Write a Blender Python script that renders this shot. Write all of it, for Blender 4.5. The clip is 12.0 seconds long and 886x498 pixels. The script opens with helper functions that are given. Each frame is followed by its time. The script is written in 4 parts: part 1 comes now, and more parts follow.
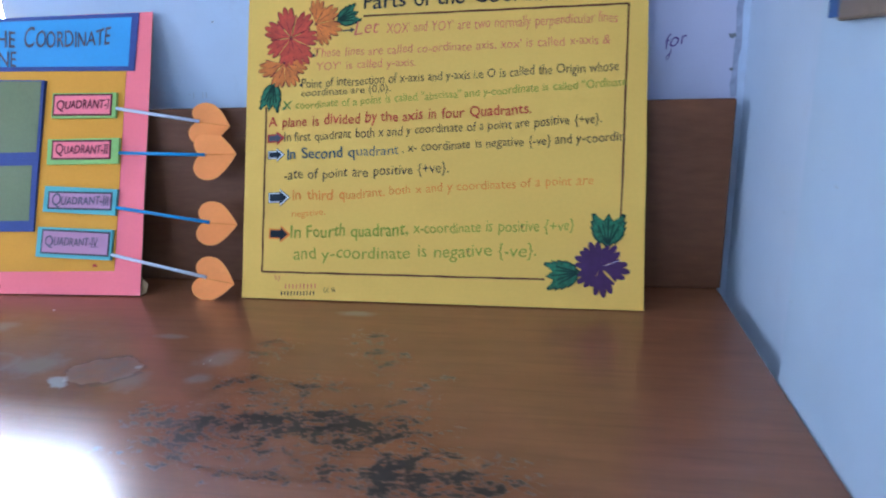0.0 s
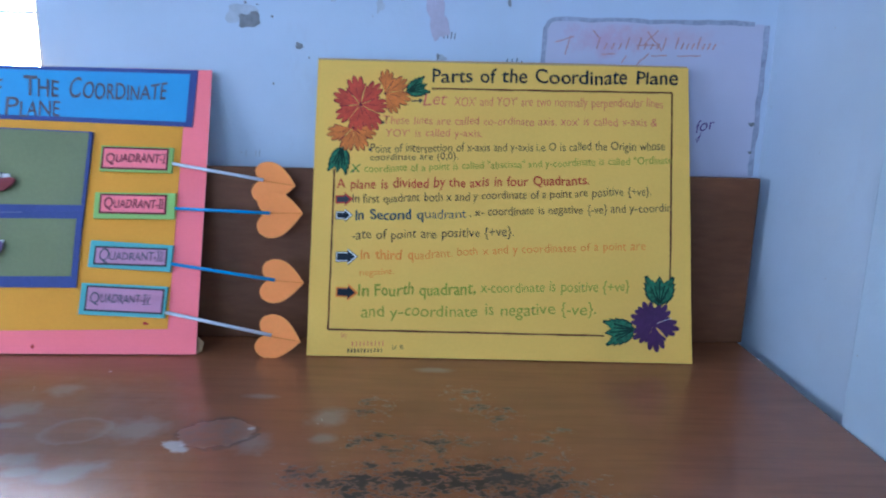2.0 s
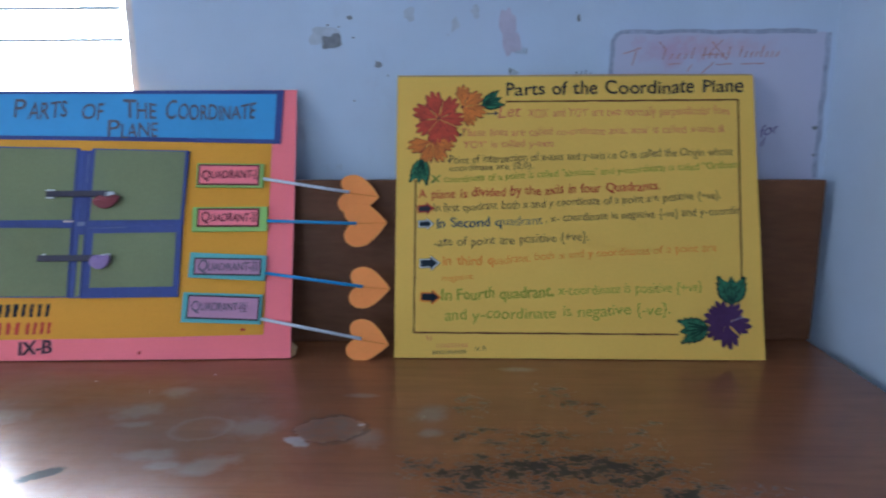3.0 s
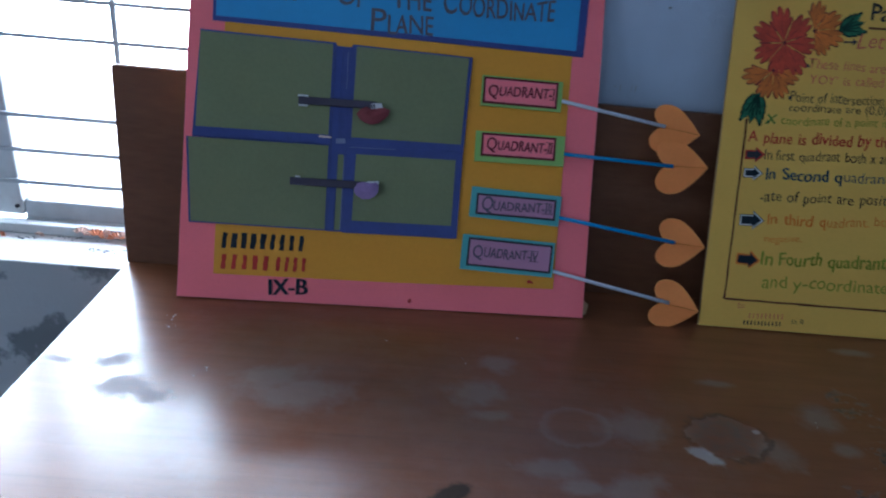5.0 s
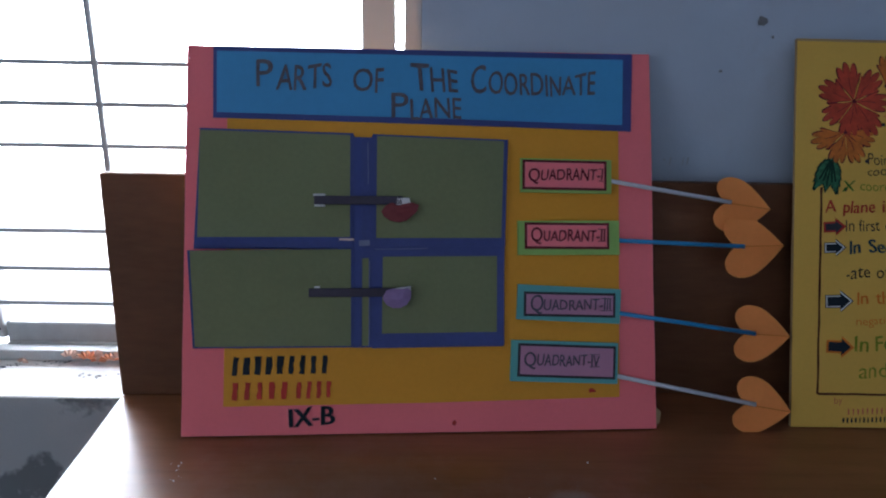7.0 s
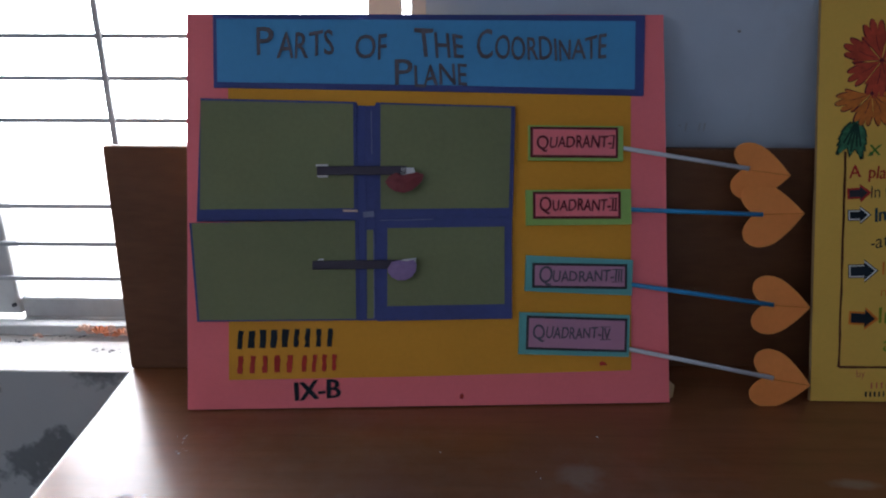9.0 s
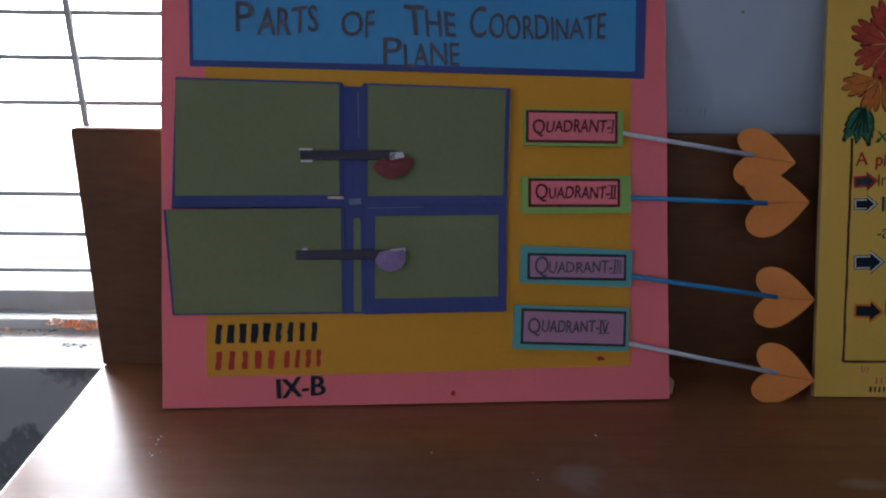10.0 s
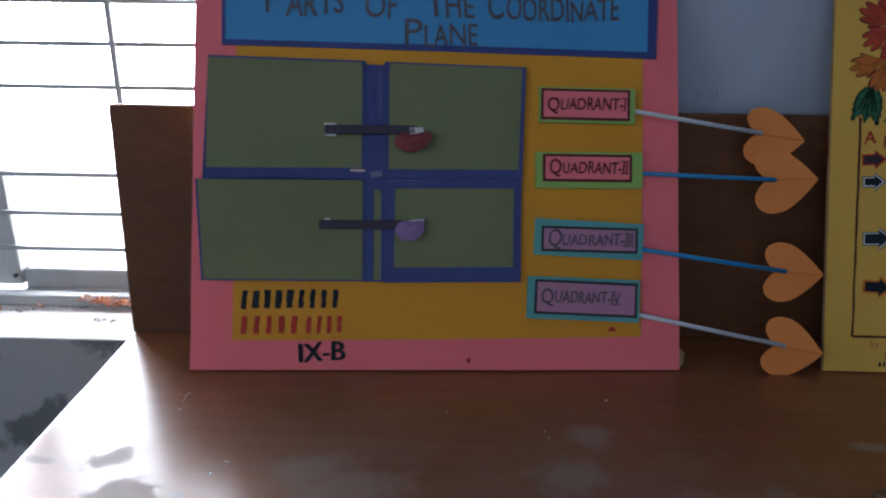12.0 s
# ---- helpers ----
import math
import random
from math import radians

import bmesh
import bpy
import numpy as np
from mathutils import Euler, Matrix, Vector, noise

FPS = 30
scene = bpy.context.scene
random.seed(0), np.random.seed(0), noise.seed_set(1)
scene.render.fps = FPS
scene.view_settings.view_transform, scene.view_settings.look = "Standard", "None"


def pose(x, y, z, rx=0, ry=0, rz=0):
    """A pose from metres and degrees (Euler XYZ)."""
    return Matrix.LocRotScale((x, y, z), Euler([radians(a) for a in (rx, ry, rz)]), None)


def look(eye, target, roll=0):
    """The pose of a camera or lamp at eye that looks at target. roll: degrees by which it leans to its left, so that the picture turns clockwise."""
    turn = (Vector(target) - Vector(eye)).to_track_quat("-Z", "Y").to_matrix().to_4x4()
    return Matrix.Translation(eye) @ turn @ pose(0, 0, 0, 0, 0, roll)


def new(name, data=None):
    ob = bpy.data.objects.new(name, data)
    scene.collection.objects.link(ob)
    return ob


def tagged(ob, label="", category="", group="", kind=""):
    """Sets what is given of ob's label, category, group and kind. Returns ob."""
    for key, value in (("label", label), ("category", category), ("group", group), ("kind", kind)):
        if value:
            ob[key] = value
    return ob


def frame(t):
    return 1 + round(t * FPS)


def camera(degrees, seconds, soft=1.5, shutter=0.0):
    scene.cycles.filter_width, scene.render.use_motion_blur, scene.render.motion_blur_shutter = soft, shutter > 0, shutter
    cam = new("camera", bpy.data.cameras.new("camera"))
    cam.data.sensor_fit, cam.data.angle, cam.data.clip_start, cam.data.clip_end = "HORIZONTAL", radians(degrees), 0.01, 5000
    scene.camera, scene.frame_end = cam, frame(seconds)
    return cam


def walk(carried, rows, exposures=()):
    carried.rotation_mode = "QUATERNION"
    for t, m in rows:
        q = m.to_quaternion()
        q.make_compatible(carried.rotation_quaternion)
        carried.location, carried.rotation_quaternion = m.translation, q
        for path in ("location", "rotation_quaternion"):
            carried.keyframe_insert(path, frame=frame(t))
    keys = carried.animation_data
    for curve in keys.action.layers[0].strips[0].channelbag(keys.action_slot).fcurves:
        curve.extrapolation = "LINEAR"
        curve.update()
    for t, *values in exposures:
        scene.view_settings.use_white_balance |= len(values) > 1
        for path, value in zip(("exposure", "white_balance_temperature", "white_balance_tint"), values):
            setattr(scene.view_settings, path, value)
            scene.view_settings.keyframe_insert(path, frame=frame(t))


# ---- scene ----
cam = camera(67.2, 12.0, soft=2.0, shutter=0.5)
PATH = [
    (0, (-0.287, 0.131, 0.41), (-0.631, 2.022, -0.144), -1.8),
    (0.5, (-0.417, 0.164, 0.407), (-0.634, 2.074, -0.143), -1.0),
    (1, (-0.476, 0.151, 0.427), (-0.624, 2.076, -0.095), -2.1),
    (1.5, (-0.547, 0.1, 0.437), (-0.526, 2.047, -0.02), 2.1),
    (2, (-0.609, 0.04, 0.446), (-0.607, 1.998, 0.035), 1.3),
    (2.5, (-0.64, -0.017, 0.461), (-0.636, 1.944, 0.07), -0.6),
    (3, (-0.719, -0.023, 0.455), (-0.781, 1.937, 0.065), -0.2),
    (3.4, (-0.806, -0.024, 0.457), (-1.026, 1.92, 0.044), -1.5),
    (3.5, (-0.882, 0.007, 0.456), (-1.064, 1.945, -0.003), -0.5),
    (3.7, (-0.95, 0.027, 0.459), (-1.178, 1.952, -0.035), -2.1),
    (5.3, (-1.345, 0.262, 0.522), (-1.281, 2.095, -0.273), 5.6),
    (5.5, (-1.349, 0.304, 0.505), (-1.308, 2.169, -0.217), 4.4),
    (6, (-1.364, 0.36, 0.514), (-1.335, 2.206, -0.256), 3.0),
    (6.5, (-1.37, 0.343, 0.519), (-1.365, 2.25, -0.083), 1.9),
    (7, (-1.373, 0.353, 0.521), (-1.338, 2.262, -0.073), 1.2),
    (8.8, (-1.345, 0.375, 0.506), (-1.369, 2.252, -0.183), -0.5),
    (9, (-1.348, 0.37, 0.506), (-1.384, 2.258, -0.152), 0.1),
    (9.5, (-1.361, 0.415, 0.481), (-1.354, 2.291, -0.211), 1.3),
    (10, (-1.358, 0.412, 0.486), (-1.345, 2.294, -0.191), 0.7),
    (10.5, (-1.351, 0.383, 0.481), (-1.357, 2.284, -0.139), 1.1),
    (11, (-1.344, 0.384, 0.476), (-1.357, 2.299, -0.099), 0.5),
    (11.5, (-1.343, 0.382, 0.452), (-1.344, 2.287, -0.156), 0.2),
    (12, (-1.356, 0.362, 0.443), (-1.397, 2.257, -0.194), 0.8),
]
walk(cam, [(t, look(eye, target, roll)) for t, eye, target, roll in PATH],
     exposures=[(0.0, -0.45, 5150, 11), (1.0, -0.48, 4500, 9), (1.5, -0.5, 4800, 8), (2.5, -0.85, 5200, 9), (3.0, -1.15, 5500, 9), (3.5, -1.52, 5100, 8), (5.5, -2.40, 5100, 8), (6.5, -2.42, 5600, 11), (7.0, -2.54, 5850, 13), (9.0, -2.65, 6250, 15), (9.5, -2.65, 6250, 15), (10.5, -2.45, 6200, 14), (12.0, -2.47, 6000, 13)])

REAR_WATTS, LEFT_WATTS, HAZE = 62, 90, 115.0

# ---- world and large lights ----
world = bpy.data.worlds.new("sky_world")
scene.world = world
world.use_nodes = True
wn, wl = world.node_tree.nodes, world.node_tree.links
sky = wn.new("ShaderNodeTexSky")
sky.sky_type = "NISHITA"
sky.sun_disc = False
sky.sun_elevation, sky.sun_rotation = radians(58), radians(-73)
wl.new(sky.outputs[0], wn["Background"].inputs[0])
wn["Background"].inputs[1].default_value = 0.15

sun = new("sun", bpy.data.lights.new("sun", "SUN"))
sun.data.energy, sun.data.angle, sun.data.color = 3.0, radians(0.5), (1.0, 0.95, 0.88)
sun.matrix_world = look((-2.0 - 5.0, 1.5 + 1.5, 8.5), (-2.0, 1.5, 0))

# daylight through the rear wall's wide opening; the left lamp is unseen added fill
def area(name, eye, target, sx, sy, watts, col):
    la = bpy.data.lights.new(name, "AREA")
    la.shape, la.size, la.size_y, la.energy, la.color = "RECTANGLE", sx, sy, watts, col
    ob = new(name, la)
    ob.matrix_world = look(eye, target)
    return ob

area("rear_window_daylight", (-2.5, -3.55, 0.95), (-2.5, 0, 0.95), 2.3, 1.3, REAR_WATTS, (0.86, 0.93, 1.0))
area("left_fill_lamp", (-4.36, -1.2, 0.95), (0, -1.2, 0.95), 2.0, 1.3, LEFT_WATTS, (0.86, 0.93, 1.0))


# ---- materials ----
def mat(name, col, rough=0.6, var=0.12, scale=7.0, fine=80.0, bump=0.12, stretch=(1, 1, 1), metal=0.0, coat=0.0, spec=0.5):
    m = bpy.data.materials.new(name)
    m.use_nodes = True
    nt, p = m.node_tree, m.node_tree.nodes["Principled BSDF"]
    tc, mp = nt.nodes.new("ShaderNodeTexCoord"), nt.nodes.new("ShaderNodeMapping")
    mp.inputs["Scale"].default_value = stretch
    nt.links.new(tc.outputs["Object"], mp.inputs["Vector"])
    n1, n2 = nt.nodes.new("ShaderNodeTexNoise"), nt.nodes.new("ShaderNodeTexNoise")
    n1.inputs["Scale"].default_value, n1.inputs["Detail"].default_value = scale, 5
    n2.inputs["Scale"].default_value, n2.inputs["Detail"].default_value = fine, 4
    nt.links.new(mp.outputs[0], n1.inputs["Vector"])
    nt.links.new(mp.outputs[0], n2.inputs["Vector"])
    ad = nt.nodes.new("ShaderNodeMix")
    ad.inputs["Factor"].default_value = 0.4
    nt.links.new(n1.outputs["Fac"], ad.inputs["A"])
    nt.links.new(n2.outputs["Fac"], ad.inputs["B"])
    ramp = nt.nodes.new("ShaderNodeValToRGB")
    ramp.color_ramp.elements[0].position, ramp.color_ramp.elements[1].position = 0.3, 0.7
    ramp.color_ramp.elements[0].color = (*[c * (1 - var) for c in col], 1)
    ramp.color_ramp.elements[1].color = (*[min(1, c * (1 + var)) for c in col], 1)
    nt.links.new(ad.outputs["Result"], ramp.inputs["Fac"])
    nt.links.new(ramp.outputs["Color"], p.inputs["Base Color"])
    if bump:
        b = nt.nodes.new("ShaderNodeBump")
        b.inputs["Strength"].default_value, b.inputs["Distance"].default_value = bump, 0.002
        nt.links.new(n2.outputs["Fac"], b.inputs["Height"])
        nt.links.new(b.outputs[0], p.inputs["Normal"])
    p.inputs["Roughness"].default_value, p.inputs["Metallic"].default_value = rough, metal
    p.inputs["Coat Weight"].default_value, p.inputs["Coat Roughness"].default_value = coat, 0.25
    p.inputs["Specular IOR Level"].default_value = spec
    return m


class Nodes:
    """A few short ways to wire masks into a material."""

    def __init__(self, m):
        self.nt = m.node_tree
        self.p = self.nt.nodes["Principled BSDF"]
        self.pos = self.nt.nodes.new("ShaderNodeTexCoord").outputs["Object"]

    def put(self, socket, v):
        if isinstance(v, bpy.types.NodeSocket):
            self.nt.links.new(v, socket)
        else:
            socket.default_value = v

    def math(self, op, a, b=0.0, clamp=False):
        n = self.nt.nodes.new("ShaderNodeMath")
        n.operation, n.use_clamp = op, clamp
        self.put(n.inputs[0], a)
        self.put(n.inputs[1], b)
        return n.outputs[0]

    def noise(self, scale, detail=5, stretch=(1, 1, 1), rough=0.6):
        mp, n = self.nt.nodes.new("ShaderNodeMapping"), self.nt.nodes.new("ShaderNodeTexNoise")
        mp.inputs["Scale"].default_value = stretch
        n.inputs["Scale"].default_value, n.inputs["Detail"].default_value, n.inputs["Roughness"].default_value = scale, detail, rough
        self.nt.links.new(self.pos, mp.inputs["Vector"])
        self.nt.links.new(mp.outputs[0], n.inputs["Vector"])
        return n.outputs["Fac"]

    def blob(self, c, r, turn=0.0):
        """1 in the middle of an ellipse, 0 on its rim, below 0 outside."""
        mp, ln = self.nt.nodes.new("ShaderNodeMapping"), self.nt.nodes.new("ShaderNodeVectorMath")
        mp.vector_type = "TEXTURE"
        mp.inputs["Location"].default_value = c
        mp.inputs["Rotation"].default_value = (0, 0, radians(turn))
        mp.inputs["Scale"].default_value = r
        ln.operation = "LENGTH"
        self.nt.links.new(self.pos, mp.inputs["Vector"])
        self.nt.links.new(mp.outputs[0], ln.inputs[0])
        return self.math("SUBTRACT", 1.0, ln.outputs["Value"])

    def most(self, socks):
        out = socks[0]
        for s in socks[1:]:
            out = self.math("MAXIMUM", out, s)
        return out

    def ramp(self, f, lo, hi):
        n = self.nt.nodes.new("ShaderNodeMapRange")
        n.inputs["From Min"].default_value, n.inputs["From Max"].default_value = lo, hi
        self.put(n.inputs["Value"], f)
        return n.outputs[0]

    def mix(self, f, a, b):
        n = self.nt.nodes.new("ShaderNodeMix")
        n.data_type = "RGBA"
        self.put(n.inputs["Factor"], f)
        self.put(n.inputs["A"], a)
        self.put(n.inputs["B"], b)
        return n.outputs["Result"]

    def bump(self, h, strength, distance):
        b = self.nt.nodes.new("ShaderNodeBump")
        b.inputs["Strength"].default_value, b.inputs["Distance"].default_value = strength, distance
        self.put(b.inputs["Height"], h)
        self.put(self.p.inputs["Normal"], b.outputs[0])


def desk_material():
    m = bpy.data.materials.new("varnished_wood")
    m.use_nodes = True
    g = Nodes(m)
    grain = g.noise(26, 6, (0.22, 1.6, 1))
    streak = g.noise(90, 4, (0.06, 1.5, 1))
    broad = g.noise(2.2, 4, (0.5, 1.2, 1))
    wood = g.mix(g.ramp(g.math("ADD", g.math("MULTIPLY", grain, 0.55), g.math("MULTIPLY", g.noise(8, 6, (0.7, 1.0, 1), 0.65), 0.45)), 0.3, 0.7), (0.19, 0.066, 0.026, 1), (0.275, 0.100, 0.042, 1))
    wood = g.mix(g.math("MULTIPLY", g.ramp(streak, 0.52, 0.78), 0.40), wood, (0.115, 0.040, 0.015, 1))
    wood = g.mix(g.math("MULTIPLY", g.ramp(broad, 0.45, 0.75), 0.35), wood, (0.27, 0.115, 0.045, 1))
    # dark worn-through patches, torn along the grain
    ragged = g.noise(140, 6, (0.75, 1.1, 1), 0.66)
    coarse = g.noise(42, 5, (0.8, 1.1, 1), 0.6)
    core = g.most([g.blob((-0.545, 0.785, 0), (0.115, 0.042, 1), -4), g.blob((-0.635, 0.785, 0), (0.060, 0.042, 1), 8), g.blob((-0.705, 0.772, 0), (0.065, 0.022, 1), 6),
                   g.blob((-0.445, 0.700, 0), (0.050, 0.055, 1), 30), g.blob((-0.370, 0.700, 0), (0.045, 0.022, 1), -25), g.blob((-0.720, 0.735, 0), (0.035, 0.020, 1), 10)])
    halo = g.most([g.blob((-0.570, 1.035, 0), (0.045, 0.040, 1), 0), g.blob((-0.530, 0.975, 0), (0.060, 0.045, 1), -45), g.blob((-0.620, 0.872, 0), (0.085, 0.040, 1), 6),
                   g.blob((-0.480, 0.893, 0), (0.050, 0.018, 1), 6), g.blob((-0.435, 0.916, 0), (0.022, 0.014, 1)), g.blob((-0.460, 0.835, 0), (0.050, 0.040, 1), 20),
                   g.blob((-0.703, 0.980, 0), (0.035, 0.060, 1)), g.blob((-0.690, 0.875, 0), (0.060, 0.040, 1)), g.blob((-0.60, 0.79, 0), (0.20, 0.075, 1)),
                   g.blob((-0.57, 0.72, 0), (0.24, 0.060, 1)), g.blob((-0.40, 0.71, 0), (0.13, 0.060, 1)), g.blob((-0.78, 0.79, 0), (0.050, 0.030, 1))])
    tone = g.math("ADD", g.math("MULTIPLY", g.math("SUBTRACT", ragged, 0.5), 2.6), g.math("MULTIPLY", g.math("SUBTRACT", coarse, 0.5), 2.6))
    m1 = g.ramp(g.math("ADD", g.math("MULTIPLY", g.math("MINIMUM", core, 0.55), 1.15), g.math("MULTIPLY", tone, 1.5)), 0.08, 0.60)
    m2 = g.ramp(g.math("ADD", g.math("MULTIPLY", g.math("MINIMUM", halo, 0.42), 1.1), g.math("MULTIPLY", tone, 1.2)), 0.52, 0.95)
    dark = g.math("MULTIPLY", g.math("MAXIMUM", m1, m2), 0.94)
    wood = g.mix(dark, wood, (0.036, 0.030, 0.024, 1))
    # pale dried glue, an emptied ring of it, and a scraped oval
    edge = g.math("MULTIPLY", g.math("SUBTRACT", g.noise(26, 6, (1, 1, 1), 0.65), 0.5), 2.0)
    pale = g.most([g.blob((-1.035, 0.893, 0), (0.058, 0.042, 1), 5), g.blob((-0.772, 0.945, 0), (0.042, 0.034, 1), 30), g.blob((-0.768, 0.882, 0), (0.022, 0.018, 1)),
                   g.blob((-1.065, 0.780, 0), (0.062, 0.028, 1), 25), g.blob((-1.115, 0.780, 0), (0.030, 0.016, 1), 0), g.blob((-0.888, 1.013, 0), (0.034, 0.012, 1)),
                   g.blob((-1.235, 0.945, 0), (0.045, 0.040, 1), 20), g.blob((-1.215, 0.900, 0), (0.040, 0.014, 1)), g.blob((-1.46, 0.915, 0), (0.075, 0.045, 1), 6),
                   g.blob((-1.505, 0.945, 0), (0.060, 0.040, 1), 20), g.blob((-1.15, 0.81, 0), (0.05, 0.02, 1)), g.blob((-0.62, 1.135, 0), (0.040, 0.014, 1)),
                   g.blob((-0.86, 0.865, 0), (0.035, 0.035, 1)), g.blob((-1.20, 1.02, 0), (0.03, 0.03, 1))])
    pm = g.math("MULTIPLY", g.ramp(g.math("ADD", pale, g.math("MULTIPLY", edge, 0.7)), 0.0, 0.60), 0.38)
    wood = g.mix(pm, wood, (0.33, 0.30, 0.27, 1))
    hoop = g.math("ADD", g.blob((-1.108, 0.888, 0), (0.048, 0.042, 1), 8), g.math("MULTIPLY", edge, 0.34))
    hm = g.math("MULTIPLY", g.math("MULTIPLY", g.ramp(hoop, -0.02, 0.06), g.ramp(hoop, 0.30, 0.12)), 0.17)
    wood = g.mix(hm, wood, (0.38, 0.34, 0.31, 1))
    # greyish window sheen over the left half, mixed into the wood colour
    sheen_veil = g.math("MULTIPLY", g.ramp(g.math("ADD", g.most([g.blob((-1.22, 0.86, 0), (0.34, 0.22, 1)), g.blob((-1.52, 0.95, 0), (0.24, 0.22, 1))]), g.math("MULTIPLY", edge, 0.6)), 0.0, 1.0), 0.26)
    wood = g.mix(sheen_veil, wood, (0.34, 0.29, 0.26, 1))
    oval = g.math("ADD", g.blob((-0.917, 0.890, 0), (0.056, 0.046, 1), 8), g.math("MULTIPLY", edge, 0.5))
    om = g.ramp(oval, 0.0, 0.35)
    wood = g.mix(g.math("MULTIPLY", om, g.ramp(g.noise(55, 6), 0.36, 0.70)), wood, (0.16, 0.115, 0.095, 1))
    rim = g.math("MULTIPLY", g.ramp(oval, -0.08, 0.0), g.ramp(oval, 0.2, 0.06))
    wood = g.mix(g.math("MULTIPLY", rim, g.ramp(g.noise(18, 3), 0.4, 0.65)), wood, (0.07, 0.05, 0.04, 1))
    # bright glint at the oval's lower left, painted in pale; beside it a flake
    glint = g.math("ADD", g.blob((-0.962, 0.853, 0), (0.030, 0.016, 1), -38), g.math("MULTIPLY", edge, 1.2))
    flake = g.math("ADD", g.blob((-0.872, 0.905, 0), (0.006, 0.005, 1), 20), g.math("MULTIPLY", edge, 0.8))
    wood = g.mix(g.math("MULTIPLY", g.math("MAXIMUM", g.ramp(glint, 0.15, 0.55), g.ramp(flake, 0.1, 0.4)), 0.75), wood, (0.60, 0.57, 0.54, 1))
    spots = g.ramp(g.math("ADD", g.most([g.blob((-1.270, 0.752, 0), (0.034, 0.016, 1), 38), g.blob((-1.475, 0.681, 0), (0.02, 0.02, 1))]), edge), 0.1, 0.4)
    wood = g.mix(g.math("MULTIPLY", spots, 0.85), wood, (0.035, 0.032, 0.026, 1))
    rough = g.math("ADD", g.math("ADD", 0.17, g.math("MULTIPLY", g.noise(7, 6, (1, 1, 1), 0.7), 0.14)), g.math("ADD", g.math("MULTIPLY", dark, 0.28), g.math("MULTIPLY", om, 0.12)))
    g.put(g.p.inputs["Specular IOR Level"], g.math("SUBTRACT", 0.5, g.math("MULTIPLY", g.math("MAXIMUM", dark, spots), 0.46)))
    peel = g.ramp(g.math("ADD", g.most([g.blob((-1.72, 0.955, 0), (0.050, 0.022, 1), 28), g.blob((-1.79, 0.950, 0), (0.045, 0.010, 1), 0), g.blob((-1.685, 0.90, 0), (0.050, 0.035, 1), 15), g.blob((-1.64, 0.885, 0), (0.035, 0.02, 1), 10),
                                         g.blob((-1.48, 0.690, 0), (0.05, 0.03, 1), 10)]), g.math("MULTIPLY", g.math("SUBTRACT", g.noise(60, 6, (0.8, 1.2, 1), 0.7), 0.5), 2.6)), 0.25, 0.55)
    wood = g.mix(g.math("MULTIPLY", peel, 0.5), wood, (0.09, 0.085, 0.085, 1))
    g.put(g.p.inputs["Base Color"], wood)
    g.put(g.p.inputs["Roughness"], g.math("ADD", rough, g.math("MULTIPLY", peel, 0.35)))
    g.p.inputs["Coat Roughness"].default_value = 0.5
    g.p.inputs["Coat Weight"].default_value = 0.18
    h = g.math("SUBTRACT", g.math("ADD", g.math("MULTIPLY", grain, 0.25), g.math("MULTIPLY", g.noise(7, 3), 0.8)), g.math("ADD", g.math("MULTIPLY", dark, 0.35), g.math("MULTIPLY", om, 0.4)))
    g.bump(h, 0.25, 0.0016)
    return m


def wall_material(name, col, stain=(0.42, 0.44, 0.52, 1), amount=0.45, blotches=()):
    m = bpy.data.materials.new(name)
    m.use_nodes = True
    g = Nodes(m)
    c2 = (*[x * 0.90 for x in col], 1)
    base = g.mix(g.ramp(g.noise(3.0, 5), 0.35, 0.7), (*col, 1), c2)
    base = g.mix(g.math("MULTIPLY", g.ramp(g.noise(9, 6, (1, 1, 0.6), 0.7), 0.60, 0.80), amount), base, stain)
    for c, r, turn, tint in blotches:
        worn = g.math("ADD", g.blob(c, r, turn), g.math("MULTIPLY", g.math("SUBTRACT", g.noise(30, 6, (1, 1, 1), 0.7), 0.5), 2.4))
        base = g.mix(g.math("MULTIPLY", g.ramp(worn, 0.1, 0.9), 0.55), base, tint)
    specks = g.math("MULTIPLY", g.ramp(g.noise(55, 2), 0.74, 0.78), 0.5)
    base = g.mix(specks, base, (0.30, 0.28, 0.29, 1))
    g.put(g.p.inputs["Base Color"], base)
    g.p.inputs["Roughness"].default_value = 0.72
    g.bump(g.math("ADD", g.noise(6, 4), g.math("MULTIPLY", g.noise(120, 3), 0.25)), 0.35, 0.004)
    return m


def flaking_material():
    """Grey cement showing through old paint, below the sill."""
    m = bpy.data.materials.new("flaking_plaster")
    m.use_nodes = True
    g = Nodes(m)
    f = g.ramp(g.math("ADD", g.noise(5, 5, (1, 1, 1), 0.55), g.math("MULTIPLY", g.noise(30, 3), 0.10)), 0.53, 0.57)
    base = g.mix(f, (0.47, 0.48, 0.48, 1), (0.185, 0.195, 0.20, 1))
    g.put(g.p.inputs["Base Color"], base)
    g.p.inputs["Roughness"].default_value = 0.8
    g.bump(g.math("SUBTRACT", g.noise(60, 4), f), 0.4, 0.003)
    return m


